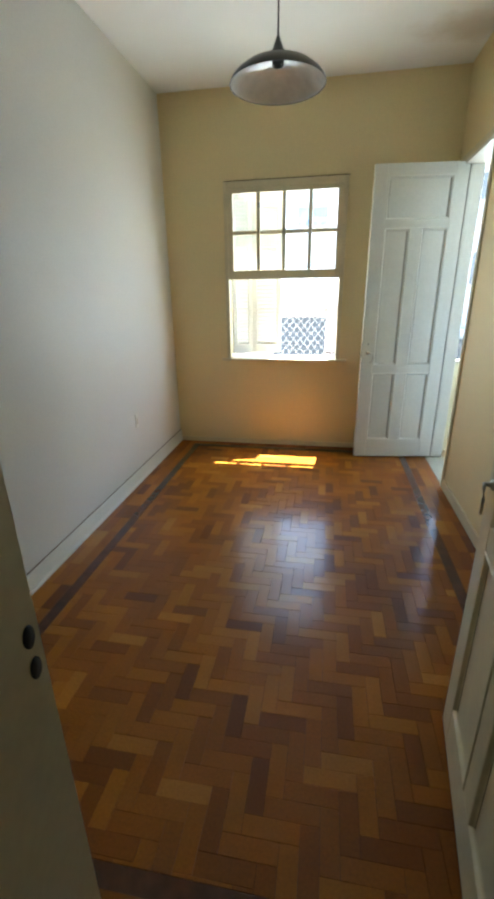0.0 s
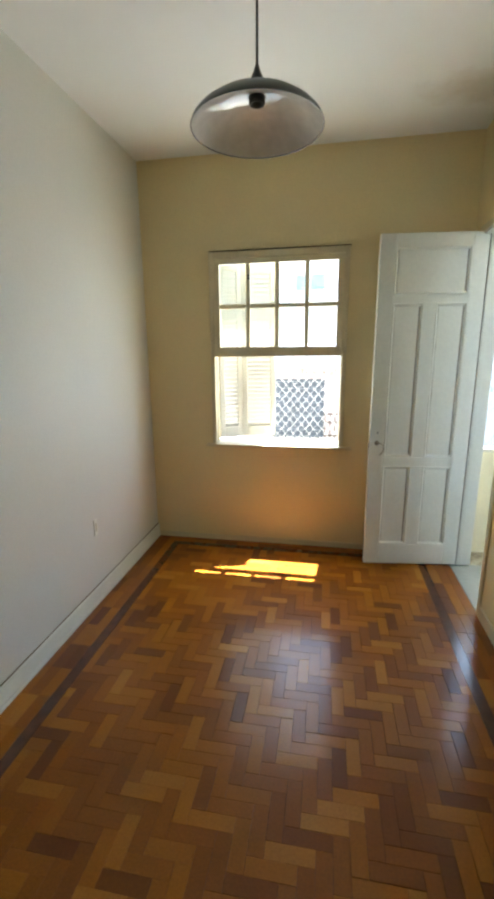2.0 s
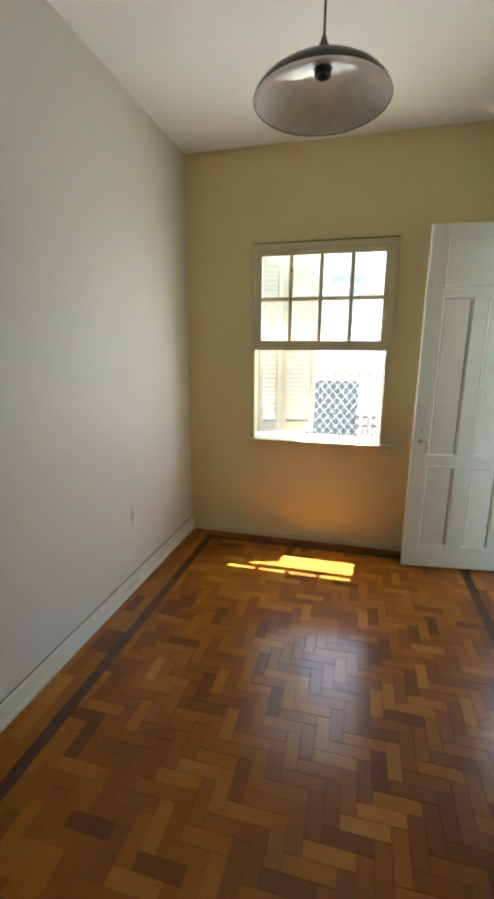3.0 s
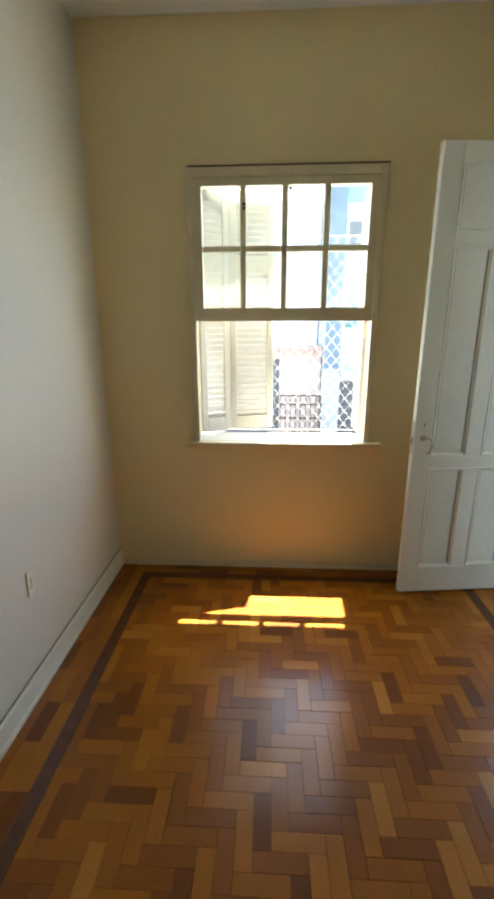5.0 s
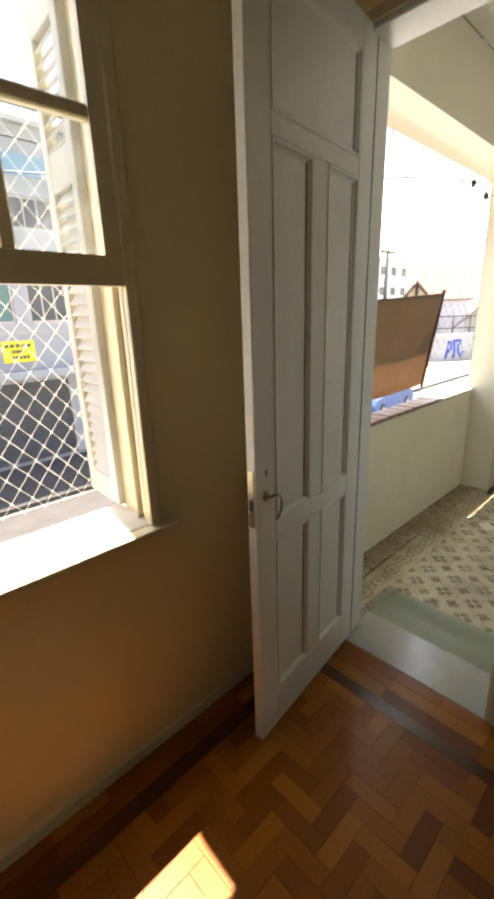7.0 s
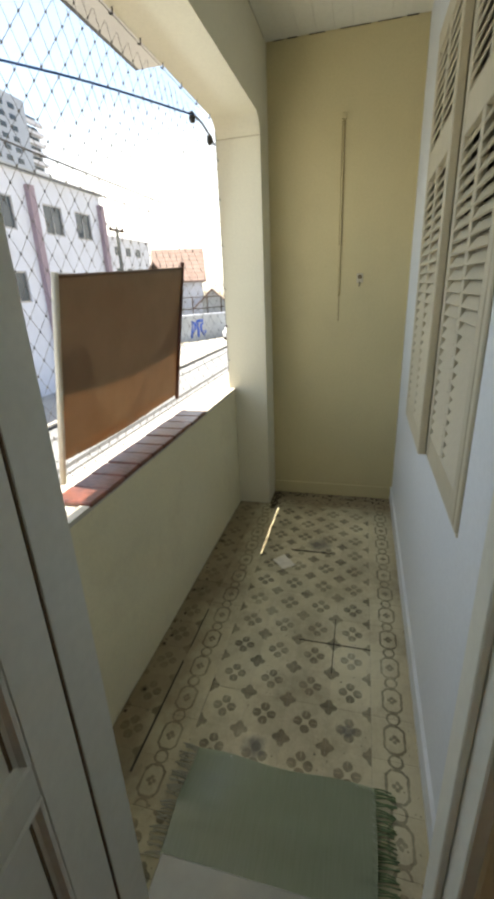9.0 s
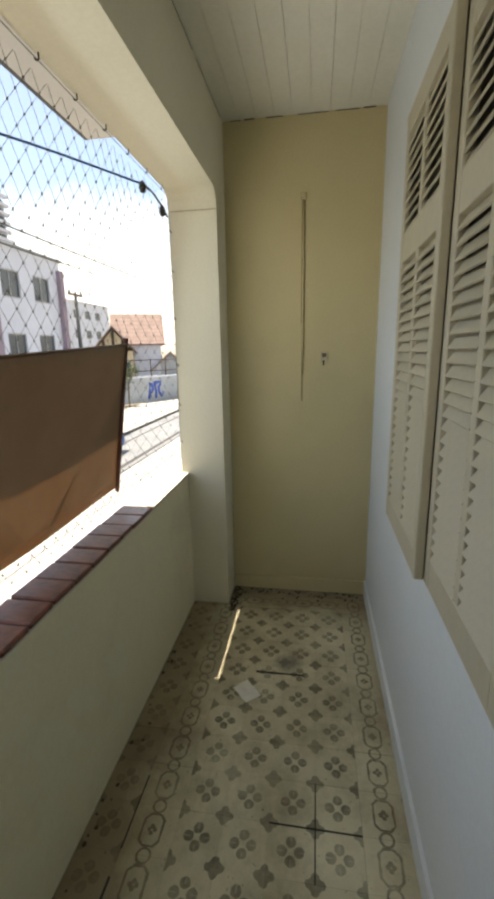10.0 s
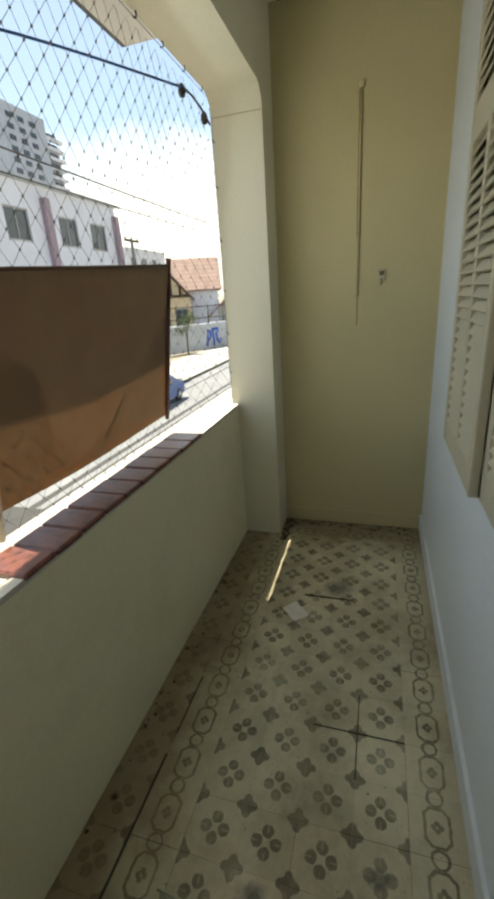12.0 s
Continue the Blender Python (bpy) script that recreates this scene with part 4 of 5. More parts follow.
SKY_PAINT = painted("sky_blue_paint", (0.16, 0.32, 0.44), 0.85, 0.8, 0.6, 15, 0.2)
LILAC = painted("mauve_pilaster_paint", (0.30, 0.24, 0.29), 0.85, 0.8, 0.6, 15, 0.2)
BLUE_GREY = painted("blue_grey_paint", (0.09, 0.14, 0.19), 0.85, 0.8, 0.6, 15, 0.2)
PANE_DARK = plain("dark_window_glass", (0.035, 0.055, 0.075), 0.12)
SKY_GLASS = plain("pale_blue_window_glass", (0.10, 0.22, 0.30), 0.15)
PANE_GREEN = plain("green_window_glass", (0.05, 0.16, 0.17), 0.15)
ALU = plain("grey_aluminium", (0.35, 0.36, 0.38), 0.4, 0.6)
GATE = painted("dark_garage_steel", (0.045, 0.06, 0.075), 0.7, 0.5, 2, 20, 0.1)


def clay_roof():
    """Clay tiles that run down the slope in ribs and courses."""
    t = Tree("red_clay_roof")
    c = (0.30, 0.215, 0.185)
    col = t.ramp(t.noise(1.2, 5, 0.6), (0.3, scaled(c, 0.7)), (0.7, c))
    sep = t.n.new("ShaderNodeSeparateXYZ")
    t.l.new(t.geo, sep.inputs[0])
    rib = t.math("ABSOLUTE", t.math("SINE", t.math("MULTIPLY", sep.outputs[1], 12.0)))
    course = t.math("ABSOLUTE", t.math("SINE", t.math("MULTIPLY", sep.outputs[0], 7.0)))
    line = t.math("MINIMUM", rib, course)
    col = t.mix(t.ramp(line, (0.05, (0.75, 0.75, 0.75)), (0.35, (0, 0, 0))), col, (0.17, 0.10, 0.08))
    t.color(col).gloss(0.85).bump(line, 0.5, 0.05)
    return t.mat


ROOF = clay_roof()
TIMBER = plain("dark_timber", (0.07, 0.045, 0.03), 0.8)
SIGN = plain("yellow_sign", (0.75, 0.62, 0.03), 0.5)
INK = plain("dark_sign_ink", (0.05, 0.08, 0.03), 0.6)
BLUE = plain("blue_spray_paint", (0.03, 0.10, 0.45), 0.6)
CREAM = painted("cream_render", (0.56, 0.47, 0.32), 0.85, 0.85, 0.6, 12, 0.2)
GREY_WALL = painted("grey_boundary_render", (0.42, 0.45, 0.47), 0.8, 0.85, 0.7, 10, 0.3, (0.25, 0.24, 0.23), 0.4)
POLE = painted("concrete_pole", (0.06, 0.07, 0.07), 0.8, 0.9, 2, 30, 0.2)
LEAF = plain("street_tree_leaf", (0.07, 0.11, 0.03), 0.6, 0, 0.6, 8)
BARK = plain("street_tree_bark", (0.10, 0.075, 0.05), 0.9)

structure("ground", boxes((-1500, 1500, -1500, 1500, GZ - 0.6, GZ - 0.14)), EARTH, "dry ground reaching to the horizon", "ground")
structure("road", boxes((-60, 160, 11.42, 15.0, GZ - 0.14, GZ - 0.10)), ASPHALT, "worn asphalt road along the houses", "road")
structure("pavement_near", boxes((-60, 160, 6.8, 11.3, GZ - 0.14, GZ + 0.02)), PAVE, "pale sunlit paving before the house", "pavement")
structure("pavement_joint", boxes((-60, 160, 9.50, 9.68, GZ + 0.02, GZ + 0.026)), GREY_WALL, "grey joint line in the paving", "pavement")
structure("pavement_far", boxes((-60, 160, 15.2, 20.0, GZ - 0.14, GZ + 0.02)), PAVE, "pale pavement across the road", "pavement")
structure("kerb_near", boxes((-60, 160, 11.3, 11.42, GZ - 0.14, GZ + 0.02)), TARRED, "dark concrete kerb", "kerb")
structure("gutter_near", boxes((-60, 160, 11.85, 12.08, GZ - 0.10, GZ - 0.094)), TARRED, "dark tarred gutter line", "road")
structure("gutter_far", boxes((-60, 160, 14.0, 14.15, GZ - 0.10, GZ - 0.094)), TARRED, "dark tarred gutter line", "road")
structure("kerb_far", boxes((-60, 160, 15.0, 15.2, GZ - 0.14, GZ + 0.02)), TARRED, "dark concrete kerb", "kerb")
# patches added over road and pavement to darken the ground before the garages
structure("driveway", boxes((-3.0, 9.0, 11.43, 14.99, GZ - 0.10, GZ - 0.088), (-3.0, 9.0, 15.21, 18.6, GZ + 0.02, GZ + 0.026)), TARRED, "dark patch of ground added before the garages", "road")
# storey below and the house's own roof
structure("house_base", boxes((XL - 0.2, XE + 0.2, -2.4, YO, GZ - 0.1, -0.36), (XB, XE + 0.2, YO, 4.42, GZ - 0.1, -0.36)), WHITEWASH, "plain rendered lower storey of the house", "wall")


def ext_window(parent, x0, x1, z0, z1, y, glass=PANE_DARK, mullions=1):
    w = part("window", boxes((x0 - 0.06, x0, y - 0.06, y + 0.04, z0 - 0.06, z1 + 0.06), (x1, x1 + 0.06, y - 0.06, y + 0.04, z0 - 0.06, z1 + 0.06),
                             (x0, x1, y - 0.06, y + 0.04, z1, z1 + 0.06), (x0, x1, y - 0.10, y + 0.04, z0 - 0.08, z0)), ALU, parent)
    part("pane", boxes((x0, x1, y + 0.005, y + 0.02, z0, z1)), glass, w)
    for k in range(mullions):
        xm = x0 + (x1 - x0) * (k + 1) / (mullions + 1)
        part("mullion", boxes((xm - 0.025, xm + 0.025, y - 0.03, y + 0.004, z0, z1)), ALU, w)
    return w


FY = 19.0


def pierced(x0, x1, z0, z1, y0, y1, holes):
    """A wall as one skin: front, window recesses with their reveals, sides, top and back."""
    xs = sorted({x0, x1, *(h[0] for h in holes), *(h[1] for h in holes)})
    zs = sorted({z0, z1, *(h[2] for h in holes), *(h[3] for h in holes)})
    bm = bmesh.new()

    def quad(*c):
        bm.faces.new([bm.verts.new(v) for v in c])

    def depth(i, k):
        if not (0 <= i < len(xs) - 1 and 0 <= k < len(zs) - 1):
            return y0
        cx, cz = (xs[i] + xs[i + 1]) / 2, (zs[k] + zs[k + 1]) / 2
        return y0 + 0.16 * any(h[0] < cx < h[1] and h[2] < cz < h[3] for h in holes)

    for i, (a, b) in enumerate(zip(xs, xs[1:])):
        for k, (c, d) in enumerate(zip(zs, zs[1:])):
            y = depth(i, k)
            quad((a, y, c), (b, y, c), (b, y, d), (a, y, d))
            if depth(i - 1, k) != y:
                quad((a, depth(i - 1, k), c), (a, y, c), (a, y, d), (a, depth(i - 1, k), d))
            if depth(i, k - 1) != y:
                quad((a, depth(i, k - 1), c), (b, depth(i, k - 1), c), (b, y, c), (a, y, c))
            if i == len(xs) - 2 and y != y0:
                quad((b, y0, c), (b, y, c), (b, y, d), (b, y0, d))
    quad((x0, y0, z0), (x0, y1, z0), (x0, y1, z1), (x0, y0, z1)), quad((x1, y0, z0), (x1, y1, z0), (x1, y1, z1), (x1, y0, z1))
    quad((x0, y0, z1), (x1, y0, z1), (x1, y1, z1), (x0, y1, z1)), quad((x0, y1, z0), (x1, y1, z0), (x1, y1, z1), (x0, y1, z1))
    bmesh.ops.remove_doubles(bm, verts=list(bm.verts), dist=1e-4)
    return bm


opp = thing("opposite_building", "bluish white rendered building with a dark garage door across the street", "building", "", "", pose(0, 0, 0))
holes = [(2.45, 4.45, 1.45, 2.75), (4.9, 6.3, 1.45, 2.75), (2.45, 4.05, 4.35, 5.35), (4.75, 6.2, 4.35, 5.35), (2.45, 5.85, GZ + 0.02, -0.5)]
part("wall", pierced(1.75, 10.5, GZ, 7.3, FY, FY + 5, holes), OPP, opp)
part("pilaster", boxes((1.8, 2.37, FY - 0.15, FY, 0.0, 7.3)), BLUE_GREY, opp)
part("canopy", boxes((2.38, 7.4, FY - 0.8, FY, -0.30, -0.05)), OPP, opp)
part("band", boxes((2.38, 10.5, FY - 0.06, FY, 1.12, 1.19)), ALU, opp)
part("band", boxes((2.38, 10.5, FY - 0.06, FY, 5.9, 6.5)), SKY_PAINT, opp)
part("roof", boxes((1.65, 10.6, FY - 0.25, FY + 5, 7.3, 7.45)), GREY_WALL, opp)
for (a, b, c, d), g in zip(holes[:4], (PANE_GREEN, PANE_DARK, PANE_DARK, PANE_DARK)):
    ext_window(opp, a + 0.07, b - 0.07, c + 0.08, d - 0.07, FY + 0.1, g, 2)
gate = part("garage_door", boxes((2.45, 5.85, FY + 0.10, FY + 0.15, GZ + 0.02, -0.5)), GATE, opp, "dark slatted steel garage door")
for k in range(11):
    part("slat", boxes((2.47, 5.83, FY + 0.06, FY + 0.10, GZ + 0.06 + k * 0.25, GZ + 0.26 + k * 0.25)), GATE, gate)
sg = thing("sign_board", "yellow sign with illegible dark lettering on the wall", "sign", "", "", pose(3.83, FY - 0.05, 0.2))
part("board", soft_box(0, 1.03, 0, 0.05, 0, 0.70, 0.01), SIGN, sg)
for z, a, b in ((0.54, 0.08, 0.95), (0.35, 0.28, 0.62), (0.16, 0.25, 0.85)):
    for k in range(5):
        part("letter_bar", boxes((a + (b - a) * k / 5, a + (b - a) * (k + 0.75) / 5, -0.008, 0, z - 0.05, z + 0.06)), INK, sg)

side = thing("low_house", "low pinkish rendered house beside the garage building", "building", "", "", pose(0, 0, 0))
PINK = painted("pinkish_render", (0.36, 0.30, 0.28), 0.8, 0.85, 0.7, 10, 0.3, (0.3, 0.25, 0.22), 0.5)
part("wall", pierced(-9.0, 1.7, GZ, 0.6, FY + 0.3, FY + 4, [(-2.2, 0.05, GZ + 0.02, 0.35), (-6, -4, -2.0, -0.7)]), PINK, side)
side_gate = part("garage_door", boxes((-2.2, 0.05, FY + 0.40, FY + 0.45, GZ + 0.02, 0.35)), GATE, side, "dark slatted gate of a carport")
for k in range(12):
    part("slat", boxes((-2.18, 0.03, FY + 0.36, FY + 0.40, GZ + 0.08 + k * 0.295, GZ + 0.28 + k * 0.295)), GATE, side_gate)
ext_window(side, -5.9, -4.1, -1.9, -0.8, FY + 0.4, PANE_DARK, 1)
part("roof", boxes((-9.2, 1.7, FY - 0.1, FY + 4.2, 0.6, 0.8)), ROOF, side)
part("wall", pierced(-9.0, 1.7, 0.8, 6.5, FY + 2.0, FY + 4, [(-1.42, -0.02, 3.92, 4.82)]), WHITEWASH, side, "white rendered upper storey set back")
ext_window(side, -1.35, -0.09, 4.0, 4.75, FY + 2.1, SKY_GLASS, 1)
yard = thing("yard_fence", "dark metal yard fence between the houses", "fence", "", "", pose(0.1, FY - 0.3, GZ + 0.02))
for k in range(9):
    part("post", boxes((k * 0.2 - 0.02, k * 0.2 + 0.02, -0.02, 0.02, 0, 2.25)), TIMBER, yard)
for z in (0.3, 0.75, 1.3, 1.85, 2.2):
    part("rail", boxes((-0.05, 1.65, -0.045, -0.021, z, z + 0.07)), TIMBER, yard)

b2 = thing("white_building", "two-storey white rendered building with dark square windows", "building", "", "", pose(0, 0, 0))
holes = [(x, x + 1.45, z, z + 1.40) for z in (1.25, 4.4) for x in (18.0, 21.5, 24.1)]
part("wall", pierced(14.0, 26.8, GZ, 6.9, FY, FY + 9, holes), WHITEWASH, b2)
for xa in (20.4, 26.4):
    part("pilaster", boxes((xa, xa + 0.4, FY - 0.25, FY, GZ, 6.4)), LILAC, b2)
part("roof", boxes((13.9, 27.0, FY - 0.15, FY + 9, 6.9, 7.05)), GREY_WALL, b2)
for a, b, c, d in holes:
    ext_window(b2, a + 0.07, b - 0.07, c + 0.08, d - 0.07, FY + 0.1, PANE_DARK, 1)

tower = thing("apartment_tower", "pale high-rise apartment tower far behind the houses", "building", "", "", pose(150, 118, GZ))
part("wall", boxes((-16, 4, 0, 18, 0, 67), (4, 15, 4, 18, 0, 62)), painted("pale_tower_render", (0.36, 0.42, 0.52), 0.9, 0.8, 0.2, 5, 0.1), tower)
for k in range(18):
    z = 10 + 3.1 * k
    part("balcony", boxes((5, 15.8, 2.4, 4.0, z, z + 1.1)), WHITEWASH, tower)
    for x in (-14, -9, -4):
        part("window", boxes((x, x + 2.6, -0.15, 0.0, z + 0.2, z + 1.7)), PANE_DARK, tower)
    part("window", boxes((6, 14, 3.85, 3.98, z + 1.2, z + 2.6)), PANE_DARK, tower)


def gable_house(name, label, m, w, d, h, rise, roof=ROOF, wall=WHITEWASH, timber=False):
    """A house with its ridge along +y and a gable to the front."""
    g = thing(name, label, "house", "", "", m)
    bm = bmesh.new()
    box(bm, -w / 2, w / 2, 0, d, 0, h)
    a, b, c = bm.verts.new((-w / 2, 0, h)), bm.verts.new((w / 2, 0, h)), bm.verts.new((0, 0, h + rise))
    e, f, k = bm.verts.new((-w / 2, d, h)), bm.verts.new((w / 2, d, h)), bm.verts.new((0, d, h + rise))
    bm.faces.new((a, b, c)), bm.faces.new((e, k, f)), bm.faces.new((a, c, k, e)), bm.faces.new((b, f, k, c))
    part("wall", bm, wall, g)
    bm = bmesh.new()
    for s in (-1, 1):
        o = 0.45
        vs = [(s * (w / 2 + o), -o, h - o * 2 * rise / w), (0, -o, h + rise), (0, d + o, h + rise), (s * (w / 2 + o), d + o, h - o * 2 * rise / w)]
        lo, hi = [bm.verts.new((x, y, z + 0.02)) for x, y, z in vs], [bm.verts.new((x, y, z + 0.2)) for x, y, z in vs]
        bm.faces.new(hi), bm.faces.new(lo[::-1])
        for i in range(4):
            bm.faces.new((lo[i], lo[(i + 1) % 4], hi[(i + 1) % 4], hi[i]))
    part("roof", bm, roof, g, "sloping clay-tile roof")
    if timber:
        for p, q in (((-w / 2, h), (0, h + rise)), ((w / 2, h), (0, h + rise)), ((-w / 2, h), (w / 2, h)), ((0, h), (0, h + rise)), ((-w / 4, h), (-w / 4, h + rise / 2)), ((w / 4, h), (w / 4, h + rise / 2))):
            part("timber", tubes([(p[0], -0.10, p[1]), (q[0], -0.10, q[1])], 0.14, 4), TIMBER, g)
    for x in (-w / 4, w / 4):
        ext_window(g, x - 0.6, x + 0.6, h * 0.45, h * 0.75, -0.05)
    return g


gable_house("timbered_house", "white house with dark timbered gable and red roof", pose(43.6, 24.0, GZ, 0, 0, -64), 3.8, 5.0, 5.2, 2.2, wall=CREAM, timber=True)
gable_house("red_roof_house", "house with a long red clay-tile roof", pose(49.95, 21.35, GZ, 0, 0, 22), 6.0, 4.8, 6.0, 2.9)
gable_house("small_roof_house", "small house with a pale pitched roof", pose(47.5, 19.3, GZ, 0, 0, -70), 3.4, 3.0, 3.2, 1.5, ROOF, GREY_WALL)
def flat_stroke(pts, w=0.17):
    """A band of paint along a line on a wall's face."""
    bm = bmesh.new()
    tube(bm, [(x, 0.0, z) for x, z in pts], w, 6)
    for v in bm.verts:
        v.co.y = -0.006 + 0.05 * v.co.y
    return bm


bwall = thing("boundary_wall", "grey rendered boundary wall with blue graffiti", "wall", "", "", pose(38.0, 22.3, GZ, 0, 0, -29))
part("wall", boxes((-2, 12, 0, 0.25, 0, 2.4)), GREY_WALL, bwall)
part("coping", boxes((-2, 12, -0.06, 0.31, 2.4, 2.52)), WHITEWASH, bwall)
for pts in ([(4.8, 0.3), (4.95, 1.0), (5.0, 1.9), (5.3, 1.7), (5.35, 1.1), (5.05, 0.9)], [(5.6, 1.8), (5.75, 1.0), (5.7, 0.3)], [(5.5, 1.85), (6.4, 1.9), (6.3, 1.5)], [(6.1, 1.6), (6.15, 0.9), (6.5, 0.4), (6.7, 0.9)]):
    part("graffiti_stroke", flat_stroke(pts), BLUE, bwall, "blue sprayed stroke")
rail = thing("street_fence", "dark metal fence above the boundary wall", "fence", "", "", pose(38.6, 22.8, GZ, 0, 0, -29))
for k in range(7):
    part("post", tubes([(k * 2.0, 0.5, 2.0), (k * 2.0, 0.5, 4.2)], 0.06, 6), TIMBER, rail)
for z in (3.0, 4.1):
    part("rail", tubes([(0, 0.5, z), (12, 0.5, z)], 0.05, 6), TIMBER, rail)


def utility_pole(x, y, h, turn=0):
    p = thing("utility_pole", "concrete utility pole with a cross arm", "pole", "", "", pose(x, y, GZ, 0, 0, turn))
    part("shaft", lathe([(0.0, 0), (0.15, 0), (0.085, h), (0.0, h)], 12), POLE, p)
    part("cross_arm", boxes((-0.75, 0.75, -0.06, 0.06, h - 0.16, h - 0.04)), TIMBER, p)
    for k in (-0.8, 0.0, 0.8):
        part("insulator", lathe([(0.0, 0), (0.05, 0), (0.06, 0.08), (0.03, 0.16), (0.0, 0.16)], 8, (k * 0.85, 0, h - 0.04)), METAL_DARK, p)
    return p


utility_pole(26.1, 17.7, 8.35)
utility_pole(-12.0, 12.1, 8.3, 90)
utility_pole(42.0, 12.1, 8.3, 90)
for dy, sag in ((-0.8, 0.22), (0.8, 0.12)):
    w = thing("overhead_wire", "thin dark overhead wire along the street", "cable", "", "overhead wires", pose(0, 0, 0))
    part("line", tubes([(-12 + 54 * k / 14, 12.1 + dy, GZ + 8.24 - sag * 4 * (k / 14) * (1 - k / 14)) for k in range(15)], 0.024, 5), METAL_DARK, w)
far = thing("grey_block", "pale grey rendered block behind the street houses", "building", "", "", pose(69, 40, GZ))
part("wall", pierced(-6, 7, 0, 12.6, 0, 8, [(x, x + 1.6, z, z + 1.3) for z in (4, 7.2, 10.2) for x in (-4.5, -1.2, 2.1)]), WHITEWASH, far)
for z in (4, 7.2, 10.2):
    for x in (-4.5, -1.2, 2.1):
        ext_window(far, x + 0.07, x + 1.53, z + 0.08, z + 1.23, 0.1)
part("roof", boxes((-6.2, 7.2, -0.2, 8.2, 12.6, 12.8)), WHITEWASH, far)


def tree(x, y, h, seed):
    rng = random.Random(seed)
    t = thing("street_tree", "small slender street tree with sparse crown", "tree", "", "", pose(x, y, GZ))
    bm = bmesh.new()
    top = Vector((0.1, 0, h * 0.55))
    tube(bm, [(0, 0, 0), (0.05, 0.02, h * 0.3), top], 0.07, 7)
    tips = []
    for k in range(9):
        a = 2.4 * k
        tip = top + Vector((math.cos(a) * rng.uniform(0.3, 0.8), math.sin(a) * rng.uniform(0.3, 0.8), rng.uniform(0.2, h * 0.42)))
        tube(bm, [top - Vector((0, 0, rng.uniform(0, 0.5))), (top + tip) / 2 + Vector((0, 0, 0.08)), tip], 0.022, 5)
        tips.append(tip)
    part("trunk", bm, BARK, t)
    bm = bmesh.new()
    for tip in tips:
        for k in range(70):
            c = tip + Vector((rng.gauss(0, 0.25), rng.gauss(0, 0.25), rng.gauss(0, 0.22)))
            q = Euler((rng.uniform(0, 6), rng.uniform(0, 6), rng.uniform(0, 6))).to_matrix()
            vs = [bm.verts.new(c + q @ Vector(v)) for v in ((-0.09, 0, 0), (0, -0.04, 0.01), (0.09, 0, 0), (0, 0.04, 0.01))]
            bm.faces.new(vs)
    tagged(part("crown", bm, LEAF, t), kind="stuff")


tree(38.2, 20.3, 3.6, 5)


def car(m, paint, label):
    c = thing("parked_car", label, "car", "", "", m)
    line = [(-2.0, 0.30), (-2.05, 0.62), (-1.9, 0.86), (-1.15, 0.95), (-0.55, 1.40), (0.75, 1.42), (1.45, 0.98), (1.95, 0.88), (2.05, 0.55), (2.0, 0.30)]
    bm = bmesh.new()
    a = [bm.verts.new((x, -0.82 + 0.10 * (z > 1.1), z)) for x, z in line]
    b = [bm.verts.new((x, 0.82 - 0.10 * (z > 1.1), z)) for x, z in line]
    bm.faces.new(a), bm.faces.new(b[::-1])
    for i in range(len(line)):
        j = (i + 1) % len(line)
        bm.faces.new((a[i], b[i], b[j], a[j]))
    part("body", bm, paint, c)
    for s in (-1, 1):
        part("side_window", boxes((-0.95, 0.65, s * 0.80 - 0.02, s * 0.80 + 0.02, 0.98, 1.30)), PANE_DARK, c)
        for x in (-1.3, 1.3):
            wheel = part("wheel", lathe([(0.0, -0.09), (0.30, -0.09), (0.32, -0.05), (0.32, 0.05), (0.30, 0.09), (0.0, 0.09)], 18), BLACK, c, "", pose(x, s * 0.76, 0.32, 90))
            part("rim", lathe([(0.0, -0.1), (0.18, -0.1), (0.18, 0.1), (0.0, 0.1)], 14), ALU, wheel)
    return c


car(pose(19.6, 14.0, GZ - 0.10, 0, 0, 2), plain("silver_blue_car_paint", (0.03, 0.10, 0.30), 0.45, 0.0), "silver-blue car standing on the road")
car(pose(44.5, 16.1, GZ + 0.02, 0, 0, 4), plain("white_car_paint", (0.75, 0.76, 0.78), 0.25), "white car parked at the far kerb")


# ---------------------------------------------------------------- balcony tiles
tile_shape = {}


def cement_tile(kind, x0, x1, y0, y1, turn, parent):
    """One tile clipped to the floor; its motif stays centred on the whole tile."""
    cx, cy = kind[1]
    key = (kind[0], turn, *(round(v, 4) for v in (x0 - cx, x1 - cx, y0 - cy, y1 - cy)))
    if key not in tile_shape:
        bm = bmesh.new()
        g = 0.00015
        m = Matrix.Rotation(radians(-turn), 4, "Z")
        vs = box(bm, x0 - cx + g, x1 - cx - g, y0 - cy + g, y1 - cy - g, -0.014, 0.0)
        top = [v for v in vs if v.co.z > -0.001]
        for v in top:
            v.co.x += 0.0004 * (1 if v.co.x < (x0 + x1) / 2 - cx else -1)
            v.co.y += 0.0004 * (1 if v.co.y < (y0 + y1) / 2 - cy else -1)
        bm.transform(m)
        tile_shape[key] = mesh_of("tile", bm, TILES[kind[0]])
    ob = new("tile", tile_shape[key])
    ob.parent = parent
    rng = random.Random(int(cx * 977 + cy * 7919))
    ob.matrix_local = pose(cx, cy, ZB + rng.uniform(-0.0008, 0.0008), 0, 0, turn)


